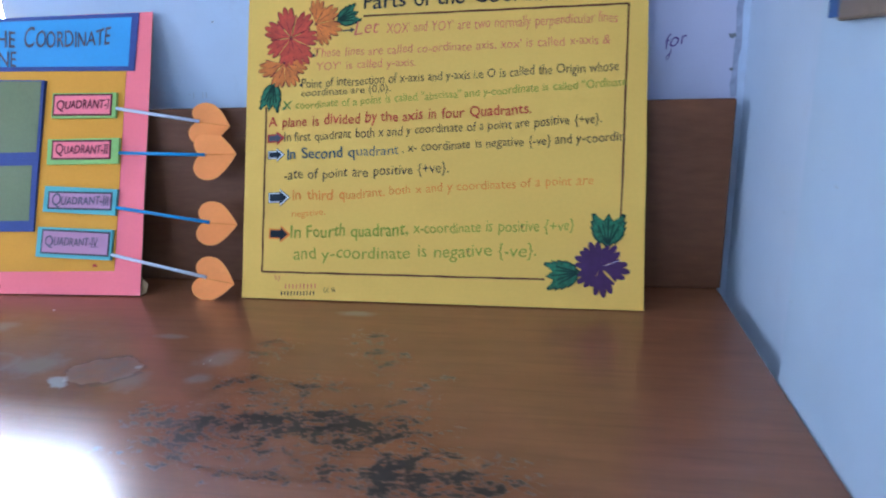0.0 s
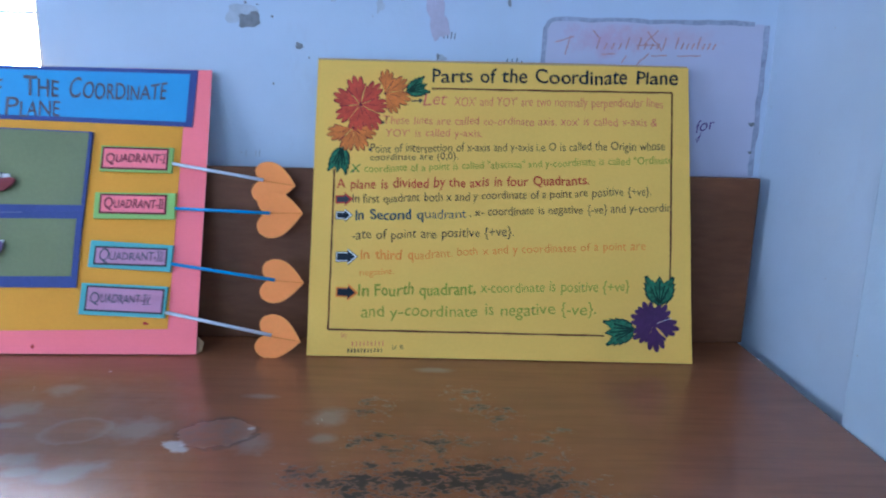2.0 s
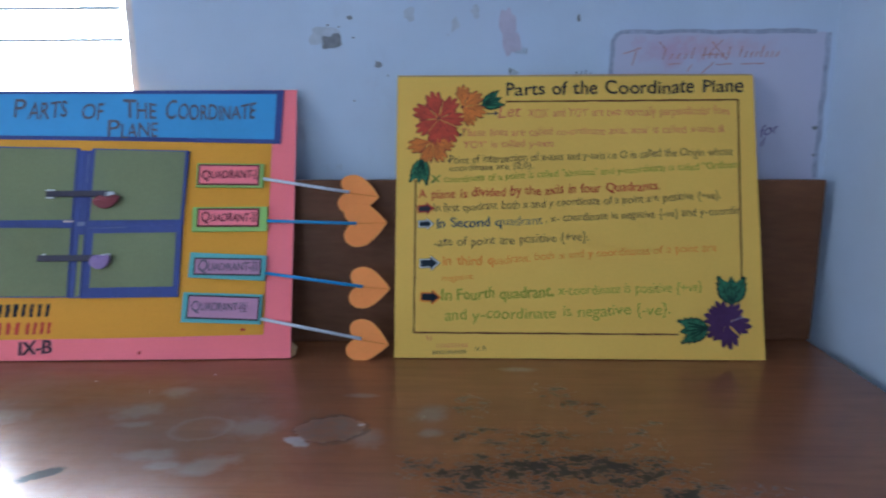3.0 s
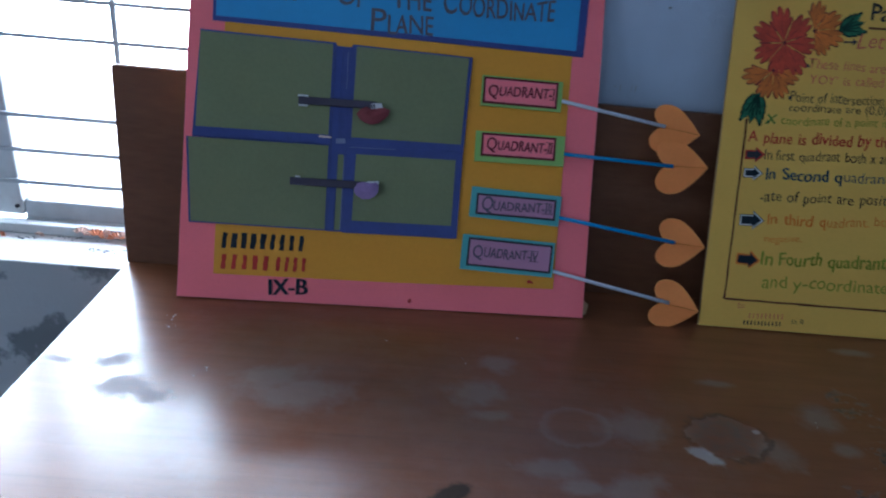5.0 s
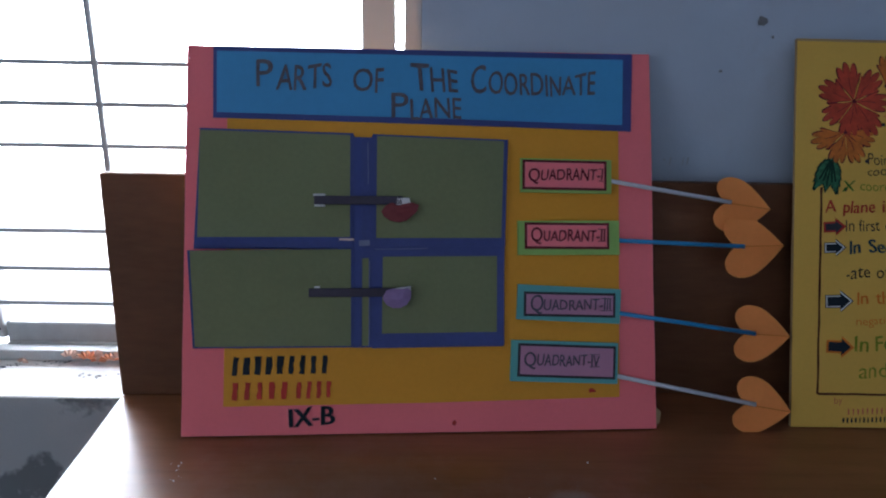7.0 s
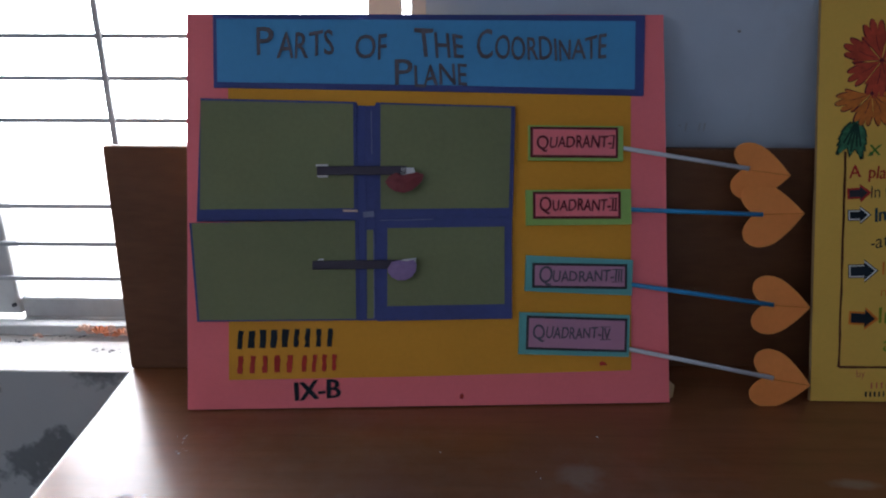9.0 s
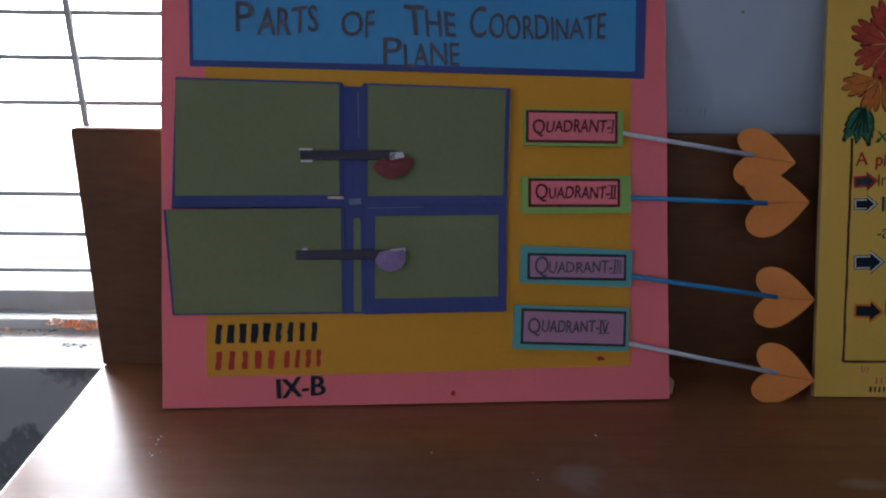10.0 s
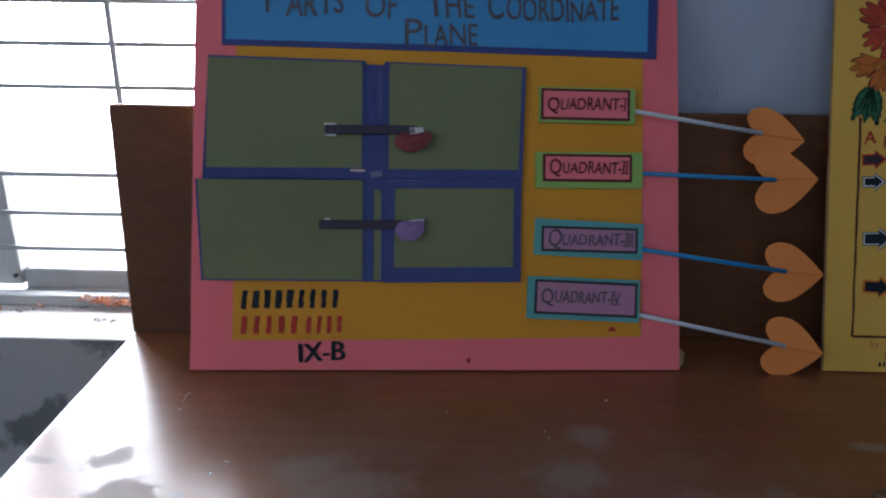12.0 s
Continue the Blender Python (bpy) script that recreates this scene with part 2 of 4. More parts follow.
DESK = desk_material()
PANEL = mat("brown_plywood", (0.125, 0.050, 0.023), 0.5, 0.28, 5, 60, 0.12, (0.4, 1, 1.6), spec=0.15)
WALL = wall_material("pale_blue_distemper", (0.53, 0.61, 0.73))
PILASTER = wall_material("pale_blue_gloss_paint", (0.485, 0.585, 0.70), amount=0.12)
REVEAL = wall_material("cream_reveal_paint", (0.66, 0.60, 0.57))
FLAKING = flaking_material()
FLOOR = mat("grey_cement_floor", (0.22, 0.21, 0.2), 0.6, 0.2, 2, 40, 0.2)
CEIL = mat("white_ceiling_paint", (0.75, 0.75, 0.74), 0.8, 0.05, 3, 50, 0.1)
SILL = mat("whitewashed_cement", (0.74, 0.73, 0.70), 0.75, 0.16, 9, 70, 0.35)
FRAME = mat("grey_painted_steel", (0.60, 0.62, 0.62), 0.5, 0.12, 8, 60, 0.15)
BAR = mat("grey_iron_bar", (0.42, 0.44, 0.46), 0.5, 0.15, 12, 90, 0.15)
YELLOW = mat("yellow_chart_paper", (0.78, 0.475, 0.090), 0.7, 0.045, 4, 160, 0.05, spec=0.2)
OCHRE = mat("golden_paper", (0.74, 0.335, 0.032), 0.7, 0.05, 5, 160, 0.05, spec=0.2)
PINK = mat("pink_chart_paper", (0.97, 0.215, 0.235), 0.7, 0.04, 5, 160, 0.05, spec=0.2)
CARD = mat("brown_cardboard", (0.42, 0.27, 0.13), 0.8, 0.12, 14, 90, 0.2)
NAVY = mat("dark_blue_paper", (0.03, 0.05, 0.21), 0.55, 0.08, 6, 120, 0.05)
SKYBLUE = mat("sky_blue_paper", (0.06, 0.31, 0.60), 0.5, 0.06, 5, 140, 0.05)
COBALT = mat("cobalt_blue_paper", (0.055, 0.072, 0.22), 0.65, 0.14, 8, 120, 0.05, spec=0.2)
GREEN = mat("olive_green_paper", (0.190, 0.210, 0.105), 0.7, 0.10, 6, 150, 0.05, spec=0.2)
LIME = mat("lime_green_card", (0.30, 0.52, 0.12), 0.6, 0.06, 9, 120, 0.05)
TEAL = mat("teal_card", (0.12, 0.42, 0.40), 0.6, 0.06, 9, 120, 0.05)
TAGPINK = mat("pink_card", (0.95, 0.235, 0.27), 0.7, 0.05, 9, 120, 0.05, spec=0.2)
LILAC = mat("lilac_card", (0.52, 0.24, 0.36), 0.6, 0.05, 9, 120, 0.05)
MAROON = mat("maroon_marker", (0.12, 0.010, 0.018), 0.6, 0.2, 40, 200, 0, spec=0.25)
BLACK = mat("black_marker", (0.018, 0.018, 0.026), 0.5, 0.25, 40, 200, 0)
BLUEBLACK = mat("blue_black_ink", (0.010, 0.017, 0.026), 0.65, 0.3, 60, 200, 0, spec=0.2)
TEALINK = mat("teal_ink", (0.006, 0.055, 0.075), 0.5, 0.3, 60, 200, 0)
REDINK = mat("red_ink", (0.47, 0.028, 0.018), 0.6, 0.2, 60, 200, 0, spec=0.3)
PINKINK = mat("rose_ink", (0.62, 0.13, 0.075), 0.6, 0.22, 60, 200, 0, spec=0.3)
ORANGEINK = mat("orange_ink", (0.72, 0.19, 0.015), 0.6, 0.2, 60, 200, 0, spec=0.3)
GREENINK = mat("green_ink", (0.22, 0.27, 0.012), 0.6, 0.25, 60, 200, 0, spec=0.3)
DGREENINK = mat("deep_green_ink", (0.05, 0.19, 0.02), 0.6, 0.22, 60, 200, 0, spec=0.3)
TITLEINK = mat("soft_pencil_lead", (0.115, 0.105, 0.125), 0.6, 0.3, 60, 200, 0, spec=0.2)
PENCIL = mat("pencil_grey", (0.085, 0.075, 0.105), 0.5, 0.25, 60, 200, 0)
BROWNLINE = mat("brown_marker", (0.095, 0.022, 0.008), 0.65, 0.2, 40, 200, 0, spec=0.25)
PURPLEINK = mat("purple_ink", (0.10, 0.04, 0.20), 0.5, 0.2, 60, 200, 0)
REDPETAL = mat("red_paper_petal", (0.47, 0.058, 0.028), 0.7, 0.4, 26, 150, 0.05, spec=0.3)
ORPETAL = mat("orange_paper_petal", (0.60, 0.17, 0.025), 0.7, 0.4, 26, 150, 0.05, spec=0.3)
PURPLE = mat("purple_paper_petal", (0.06, 0.020, 0.075), 0.7, 0.3, 22, 150, 0.05, spec=0.25)
LEAFGREEN = mat("green_paper_leaf", (0.032, 0.135, 0.065), 0.7, 0.85, 120, 300, 0.05, spec=0.25)
LEAFDARK = mat("dark_leaf_outline", (0.006, 0.03, 0.018), 0.7, 0.2, 30, 150, 0, spec=0.2)
WHITEPAPER = mat("white_paper", (0.74, 0.74, 0.74), 0.6, 0.05, 12, 120, 0.05)
ORHEART = mat("orange_craft_paper", (0.88, 0.295, 0.075), 0.75, 0.06, 10, 150, 0.06, spec=0.2)
# darker orange for the shade along the hearts' folds
FOLD = mat("shaded_orange_fold", (0.62, 0.18, 0.035), 0.8, 0.2, 30, 150, 0.06, spec=0.1)
STRAW_W = mat("white_plastic_straw", (0.62, 0.66, 0.72), 0.35, 0.05, 20, 120, 0)
STRAW_B = mat("blue_plastic_straw", (0.015, 0.26, 0.55), 0.3, 0.08, 20, 120, 0)
STRAP = mat("dark_purple_strip", (0.050, 0.042, 0.065), 0.8, 0.15, 20, 120, 0.05)
REDOVAL = mat("dark_red_paper", (0.20, 0.035, 0.04), 0.8, 0.2, 30, 160, 0.2)
VIOLET = mat("violet_paper", (0.29, 0.19, 0.37), 0.8, 0.15, 30, 160, 0.2)
TAPE = mat("clear_tape", (0.19, 0.21, 0.33), 0.25, 0.1, 30, 160, 0)
CHIP = mat("grey_plaster_chip", (0.20, 0.205, 0.22), 0.85, 0.3, 40, 150, 0.3)
FAINT = mat("faint_grey_smudge", (0.44, 0.48, 0.55), 0.8, 0.15, 40, 150, 0.1)
ROSE = mat("rose_stain", (0.50, 0.46, 0.57), 0.8, 0.15, 14, 120, 0.1)
LILACWALL = wall_material("lilac_distemper_patch", (0.52, 0.51, 0.63), (0.55, 0.42, 0.50, 1), 0.4, [((-0.31, 1.378, 0.585), (0.085, 1, 0.042), 0, (0.52, 0.27, 0.38, 1)), ((-0.20, 1.378, 0.59), (0.12, 1, 0.03), 0, (0.54, 0.36, 0.44, 1))])
EDGEGREY = mat("grey_patch_edge", (0.33, 0.35, 0.46), 0.8, 0.3, 30, 120, 0.2)
CRAYON = mat("red_crayon", (0.46, 0.26, 0.25), 0.7, 0.3, 60, 200, 0)
SHAVING = mat("orange_pencil_shaving", (0.80, 0.36, 0.20), 0.7, 0.3, 60, 200, 0.1)
SHAVEPINK = mat("pale_pencil_shaving", (0.80, 0.58, 0.48), 0.7, 0.25, 60, 200, 0.1)
DARKLID = mat("dark_blue_grey_plastic", (0.05, 0.058, 0.07), 0.8, 0.15, 30, 160, 0.05, spec=0.1)
CHART = mat("blue_wall_chart", (0.02, 0.09, 0.28), 0.5, 0.25, 14, 120, 0.05)
SLAT = mat("brown_wooden_slat", (0.17, 0.12, 0.09), 0.6, 0.2, 14, 90, 0.15)

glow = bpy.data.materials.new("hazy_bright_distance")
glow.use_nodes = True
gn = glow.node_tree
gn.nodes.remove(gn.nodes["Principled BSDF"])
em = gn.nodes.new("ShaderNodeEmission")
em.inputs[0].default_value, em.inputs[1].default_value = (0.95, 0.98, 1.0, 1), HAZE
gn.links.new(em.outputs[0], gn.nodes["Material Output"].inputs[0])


# ---- mesh helpers ----
def bm_box(bm, lo, hi, bevel=0.0):
    r = bmesh.ops.create_cube(bm, size=1)
    vs = r["verts"]
    for v in vs:
        v.co = Vector([lo[i] + (v.co[i] + 0.5) * (hi[i] - lo[i]) for i in range(3)])
    if bevel:
        es = list({e for v in vs for e in v.link_edges})
        bmesh.ops.bevel(bm, geom=es, offset=bevel, segments=2, affect="EDGES", profile=0.5)
    return bm


def box(lo, hi, bevel=0.0):
    return bm_box(bmesh.new(), lo, hi, bevel)


def slab(points, z0, z1):
    """A flat outline (x, y) as a closed slab between two heights."""
    bm = bmesh.new()
    a = [bm.verts.new((x, y, z1)) for x, y in points]
    b = [bm.verts.new((x, y, z0)) for x, y in points]
    bm.faces.new(a)
    bm.faces.new(b[::-1])
    for i in range(len(a)):
        j = (i + 1) % len(a)
        bm.faces.new((a[j], a[i], b[i], b[j]))
    bmesh.ops.recalc_face_normals(bm, faces=bm.faces[:])
    return bm


def tube(a, b, r, sides=12, bore=0.0):
    bm = bmesh.new()
    a, b = Vector(a), Vector(b)
    bmesh.ops.create_cone(bm, cap_ends=True, segments=sides, radius1=r, radius2=r, depth=(b - a).length)
    turn = (b - a).to_track_quat("Z", "Y").to_matrix().to_4x4()
    bmesh.ops.transform(bm, matrix=Matrix.Translation((a + b) / 2) @ turn, verts=bm.verts[:])
    return bm


def finish(name, bm, material, smooth=False):
    me = bpy.data.meshes.new(name)
    bm.to_mesh(me)
    bm.free()
    me.materials.append(material)
    if smooth:
        for poly in me.polygons:
            poly.use_smooth = True
    return me


def part(name, bm, material, parent, label="", smooth=False):
    me = bm if isinstance(bm, bpy.types.Mesh) else finish(name, bm, material, smooth)
    ob = new(name, me)
    ob.parent = parent
    if label:
        tagged(ob, label)
    return ob


def thing(name, label, category, m=None, group="", kind=""):
    ob = new(name)
    ob.empty_display_size = 0.05
    if m is not None:
        ob.matrix_world = m
    return tagged(ob, label, category, group, kind)


def solid(name, bm, material, label, category, kind="", smooth=False):
    return tagged(new(name, finish(name, bm, material, smooth)), label, category, "", kind)


def rect(u0, v0, u1, v1):
    return [(u0, v0), (u1, v0), (u1, v1), (u0, v1)]


def turned(c, w, h, deg):
    s, k = math.sin(radians(deg)), math.cos(radians(deg))
    return [(c[0] + x * k - y * s, c[1] + x * s + y * k) for x, y in rect(-w / 2, -h / 2, w / 2, h / 2)]


def stroke(points, width, z0, z1):
    """A hand-drawn line of even width through a few points."""
    up, lowered = [], []
    n = len(points)
    for i, p in enumerate(points):
        d = Vector(points[min(i + 1, n - 1)]) - Vector(points[max(i - 1, 0)])
        s = Vector((-d.y, d.x)).normalized() * width / 2 * random.uniform(0.8, 1.2)
        up.append((p[0] + s.x, p[1] + s.y))
        lowered.append((p[0] - s.x, p[1] - s.y))
    return slab_strip(up, lowered, z0, z1)


def slab_strip(up, lowered, z0, z1):
    bm = bmesh.new()
    rows = [[bm.verts.new((*q, z)) for q in side] for side, z in ((up, z1), (lowered, z1), (lowered, z0), (up, z0))]
    for a, b in ((0, 1), (1, 2), (2, 3), (3, 0)):
        for i in range(len(up) - 1):
            bm.faces.new((rows[a][i], rows[a][i + 1], rows[b][i + 1], rows[b][i]))
    for i in (0, -1):
        bm.faces.new([r[i] for r in rows])
    bmesh.ops.recalc_face_normals(bm, faces=bm.faces[:])
    return bm


def wavy(a, b, steps, amp):
    out = []
    for i in range(steps + 1):
        f = i / steps
        out.append((a[0] + (b[0] - a[0]) * f + random.uniform(-amp, amp), a[1] + (b[1] - a[1]) * f + random.uniform(-amp, amp)))
    return out


def lift_islands(me):
    """Pen strokes that cross lie a hair above one another."""
    root = list(range(len(me.vertices)))

    def find(i):
        while root[i] != i:
            root[i] = root[root[i]]
            i = root[i]
        return i

    for e in me.edges:
        p, q = find(e.vertices[0]), find(e.vertices[1])
        if p != q:
            root[p] = q
    order = {}
    for v in me.vertices:
        k = order.setdefault(find(v.index), len(order))
        v.co.z += 0.00012 * (k % 4)


def lettering(words, a, b, cap, material, parent, z, bold=0.0, slant=0.0, wobble=0.05):
    """Hand-lettered words from a to b along their base line, with capitals of height cap."""
    cu = bpy.data.curves.new("lettering", "FONT")
    cu.body, cu.size, cu.resolution_u, cu.shear = words, 1.0, 3, slant
    cu.space_word, cu.space_character = 1.2, 1.0
    cu.offset = -0.005 if bold < 0 else 0.0
    tmp = new("lettering", cu)
    bpy.context.view_layer.update()
    me = bpy.data.meshes.new_from_object(tmp.evaluated_get(bpy.context.evaluated_depsgraph_get()))
    bpy.data.objects.remove(tmp)
    bpy.data.curves.remove(cu)
    xs = [v.co.x for v in me.vertices]
    lo, span = min(xs), max(xs) - min(xs)
    d = Vector((b[0] - a[0], b[1] - a[1]))
    length, ang = d.length, math.atan2(d.y, d.x)
    sx, sy, seed = length / span, cap / 0.73, random.uniform(0, 50)
    k, s = math.cos(ang), math.sin(ang)
    for v in me.vertices:
        x, y = v.co.x - lo, v.co.y
        n1 = noise.noise((x * 1.3 + seed, y * 0.8, 0.3))
        n2 = noise.noise((x * 0.9 + seed, 7.7, 0.1))
        n3 = noise.noise((x * 0.7, seed, 3.1))
        x, y = x + wobble * n1 * 2.0 + 0.05 * n3 * y, y * (1 + 0.22 * n3) + wobble * 2.2 * n2
        x, y = x * sx, y * sy
        v.co = (a[0] + x * k - y * s, a[1] + x * s + y * k, z)
    lift_islands(me)
    me.materials.clear()
    me.materials.append(material)
    me.name = "lettering"
    if bold > 0.002:            # a second pass of the pen beside the first
        twin = me.copy()
        for v in twin.vertices:
            v.co.x += cap * bold * 4.0
            v.co.y += cap * 0.015
            v.co.z += 0.0006
        part("lettering", twin, material, parent)
    return part("lettering", me, material, parent)


def place(u, v, origin):
    """Pose of a leaning board: u along its lower edge, v up its face, z out of it."""
    u = Vector(u).normalized()
    v = Vector(v)
    v = (v - v.dot(u) * u).normalized()
    n = u.cross(v)
    m = Matrix((u, v, n)).transposed().to_4x4()
    m.translation = origin
    return m


# ---- the room ----
def cells(xs, zs, y0, y1, holes):
    """A wall along x built round its openings."""
    bm = bmesh.new()
    for i in range(len(xs) - 1):
        for j in range(len(zs) - 1):
            if (i, j) not in holes:
                bm_box(bm, (xs[i], y0, zs[j]), (xs[i + 1], y1, zs[j + 1]))
    bmesh.ops.remove_doubles(bm, verts=bm.verts[:], dist=0.0005)
    seen = {}
    for f in bm.faces:
        seen.setdefault(tuple(round(c, 3) for c in f.calc_center_median()), []).append(f)
    bmesh.ops.delete(bm, geom=[f for fs in seen.values() if len(fs) > 1 for f in fs], context="FACES")
    return bm


WY, WB = 1.378, 1.60            # back wall: inner and outer face
WX0, WX1 = -3.05, -1.392        # window opening
SZ, WZ = -0.072, 1.25           # sill and lintel
LOW, TOP = -0.75, 2.3

wall_back = solid("wall_back", cells([-4.4, WX0, WX1, 0.25], [LOW, SZ - 0.03, WZ, TOP], WY, WB, {(1, 1)}), WALL, "pale blue plastered wall with chips and scribbles", "wall", "structure")
wr = box((0.020, 0.965, LOW), (0.25, WY, TOP))
wall_right = solid("wall_right", wr, WALL, "pale bluish white plastered side wall", "wall", "structure")
part("pilaster", box((-0.009, -3.6, LOW), (0.25, 0.9635, TOP), 0.004), PILASTER, wall_right, "slightly proud glossy blue plaster face")
# unseen left wall, its opening made up to go with the fill lamp
left_bm = cells([-3.8, -2.25, -0.15, WB], [LOW, 0.3, 1.6, TOP], 4.4, 4.6, {(1, 1)})
bmesh.ops.transform(left_bm, matrix=Matrix(((0, -1, 0, 0), (1, 0, 0, 0), (0, 0, 1, 0), (0, 0, 0, 1))), verts=left_bm.verts[:])
solid("wall_left", left_bm, WALL, "pale blue plastered wall with an opening added for fill light", "wall", "structure")
solid("wall_rear", cells([-4.4, -3.65, -1.35, 0.25], [LOW, 0.3, 1.6, TOP], -3.8, -3.6, {(1, 1)}), WALL, "pale blue rear wall with a wide opening", "wall", "structure")
solid("floor", box((-4.6, -3.8, LOW - 0.1), (0.25, WB, LOW)), FLOOR, "grey cement floor", "floor", "structure")
solid("ceiling", box((-4.6, -3.8, TOP), (0.25, WB, TOP + 0.1)), CEIL, "white painted ceiling", "ceiling", "structure")
solid("ground", box((-60, WB, LOW - 0.4), (60, 60, LOW - 0.3)), SILL, "pale sunlit ground outside", "ground", "structure")
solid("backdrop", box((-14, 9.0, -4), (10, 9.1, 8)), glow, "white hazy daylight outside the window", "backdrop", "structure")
part("lower_wall_face", box((-4.39, WY - 0.006, LOW + 0.01), (-1.0, WY - 0.0005, SZ - 0.0015)), FLAKING, wall_back, "grey cement with flaking paint below the sill")
reveal = part("reveal", box((WX1 - 0.006, WY + 0.001, SZ), (WX1 - 0.0005, WB, WZ - 0.002)), REVEAL, wall_back, "cream painted window reveal")

# window: sill, steel casement, iron grille
window_1 = thing("window_1", "window with a grey steel frame and iron grille bars", "window", kind="structure")
sill_bm = box((WX0, WY - 0.005, SZ - 0.029), (WX1 - 0.007, WB + 0.04, SZ), 0.003)
part("window_sill", sill_bm, SILL, window_1, "dusty whitewashed cement sill")
part("lower_rail", box((WX0, 1.505, SZ + 0.0005), (WX1 - 0.008, 1.535, SZ + 0.022), 0.003), FRAME, window_1)
part("casement_rail", box((-2.20, 1.56, SZ + 0.004), (-1.50, 1.585, SZ + 0.055), 0.004), FRAME, window_1)
part("rail_lip", box((-2.195, 1.548, SZ + 0.002), (-1.50, 1.5595, SZ + 0.017), 0.002), FRAME, window_1)
for x0, x1 in ((-2.265, -2.202), (-1.498, -1.441), (-3.04, -2.99)):
    part("stile", box((x0, 1.556, SZ + 0.0225), (x1, 1.59, WZ - 0.001), 0.004), FRAME if x0 < -2 else REVEAL, window_1)
part("stile", box((-1.425, 1.56, SZ + 0.0225), (-1.4005, 1.58, WZ - 0.001), 0.002), REVEAL, window_1)
part("casement_rod", tube((-1.434, 1.565, SZ + 0.0225), (-1.434, 1.565, WZ - 0.001), 0.0014, 8), BAR, window_1)
part("hinge_bolt", tube((-2.212, 1.556, SZ + 0.042), (-2.212, 1.551, SZ + 0.042), 0.004, 12), BLACK, window_1)
for z in (0.029, 0.099, 0.173, 0.331, 0.404, 0.474, 0.63, 0.70, 0.77, 0.93, 1.0, 1.07):
    part("grille_bar", box((WX0 + 0.001, 1.546, z - 0.004), (-1.50, 1.5545, z + 0.004), 0.0012), BAR, window_1)
for x in (-1.953, -2.52):
    part("upright_bar", box((x - 0.005, 1.5375, SZ + 0.0225), (x + 0.005, 1.5455, WZ - 0.001), 0.0012), BAR, window_1)

# chips, smudges and scribbles on the back wall
def ragged(cx, cz, rx, rz, n=18, rough=0.35):
    seed = random.uniform(0, 99)
    pts = []
    for i in range(n):
        a = 2 * math.pi * i / n
        r = 1 + rough * 2 * noise.noise((math.cos(a) * 1.6 + seed, math.sin(a) * 1.6, seed))
        pts.append((cx + rx * r * math.cos(a), cz + rz * r * math.sin(a)))
    return pts


on_wall = Matrix(((1, 0, 0, 0), (0, 0, -1, WY), (0, 1, 0, 0), (0, 0, 0, 1)))


def on_back_wall(name, bm, material, label=""):
    bmesh.ops.transform(bm, matrix=on_wall, verts=bm.verts[:])
    return part(name, bm, material, wall_back, label)


on_back_wall("paint_patch", slab([(-0.424, 0.30), (0.006, 0.30), (0.006, 0.606), (-0.004, 0.617), (-0.16, 0.619), (-0.33, 0.616), (-0.405, 0.618), (-0.418, 0.612), (-0.424, 0.595)], -0.001, 0.0007), LILACWALL, "faded lilac rectangle with rounded corners")
on_back_wall("patch_edge", stroke(wavy((-0.424, 0.42), (-0.422, 0.60), 9, 0.0012) + [(-0.414, 0.614), (-0.404, 0.619)] + wavy((-0.38, 0.619), (-0.02, 0.618), 16, 0.0016), 0.008, 0.0, 0.0013), EDGEGREY)
on_back_wall("patch_edge", stroke(wavy((0.003, 0.615), (0.003, 0.33), 14, 0.0016), 0.010, 0.0, 0.0013), EDGEGREY)
for n_chip, (cx, cz, rx, rz) in enumerate(((-0.991, 0.603, 0.020, 0.012), (-0.978, 0.611, 0.010, 0.010), (-0.949, 0.65, 0.005, 0.004), (-0.893, 0.559, 0.009, 0.006), (-0.875, 0.537, 0.002, 0.002), (-0.944, 0.612, 0.002, 0.002),
                       (-0.995, 0.636, 0.003, 0.002), (-0.972, 0.633, 0.002, 0.0015), (-0.626, 0.545, 0.003, 0.006), (-0.491, 0.646, 0.003, 0.008), (-0.945, 0.487, 0.002, 0.002), (-0.006, 0.43, 0.006, 0.004), (-0.004, 0.375, 0.004, 0.003))):
    on_back_wall("plaster_chip", slab(ragged(cx, cz, rx, rz), -0.001, 0.0009 + 0.00012 * n_chip), CHIP)
for cx, cz, rx, rz in ((-0.828, 0.657, 0.014, 0.012), (-0.738, 0.635, 0.008, 0.012), (-0.695, 0.66, 0.009, 0.010), (-0.62, 0.54, 0.010, 0.008), (-1.0, 0.615, 0.03, 0.02)):
    on_back_wall("smudge", slab(ragged(cx, cz, rx, rz), -0.001, 0.0005), FAINT)
on_back_wall("rose_stain", slab(ragged(-0.632, 0.63, 0.016, 0.042, 24), -0.001, 0.0006), ROSE)
on_back_wall("rose_stain", slab(ragged(-0.617, 0.597, 0.011, 0.016, 24), -0.001, 0.0011), ROSE)
for cx, cz, w in ((-0.605, 0.583, 0.02), (-0.479, 0.538, 0.028)):
    for i in range(4):
        x = cx - w / 2 + w * i / 3
        on_back_wall("scribble", stroke([(x, cz - 0.005), (x + 0.002, cz + random.uniform(0.003, 0.009))], 0.0016, 0, 0.001), BLUEBLACK)
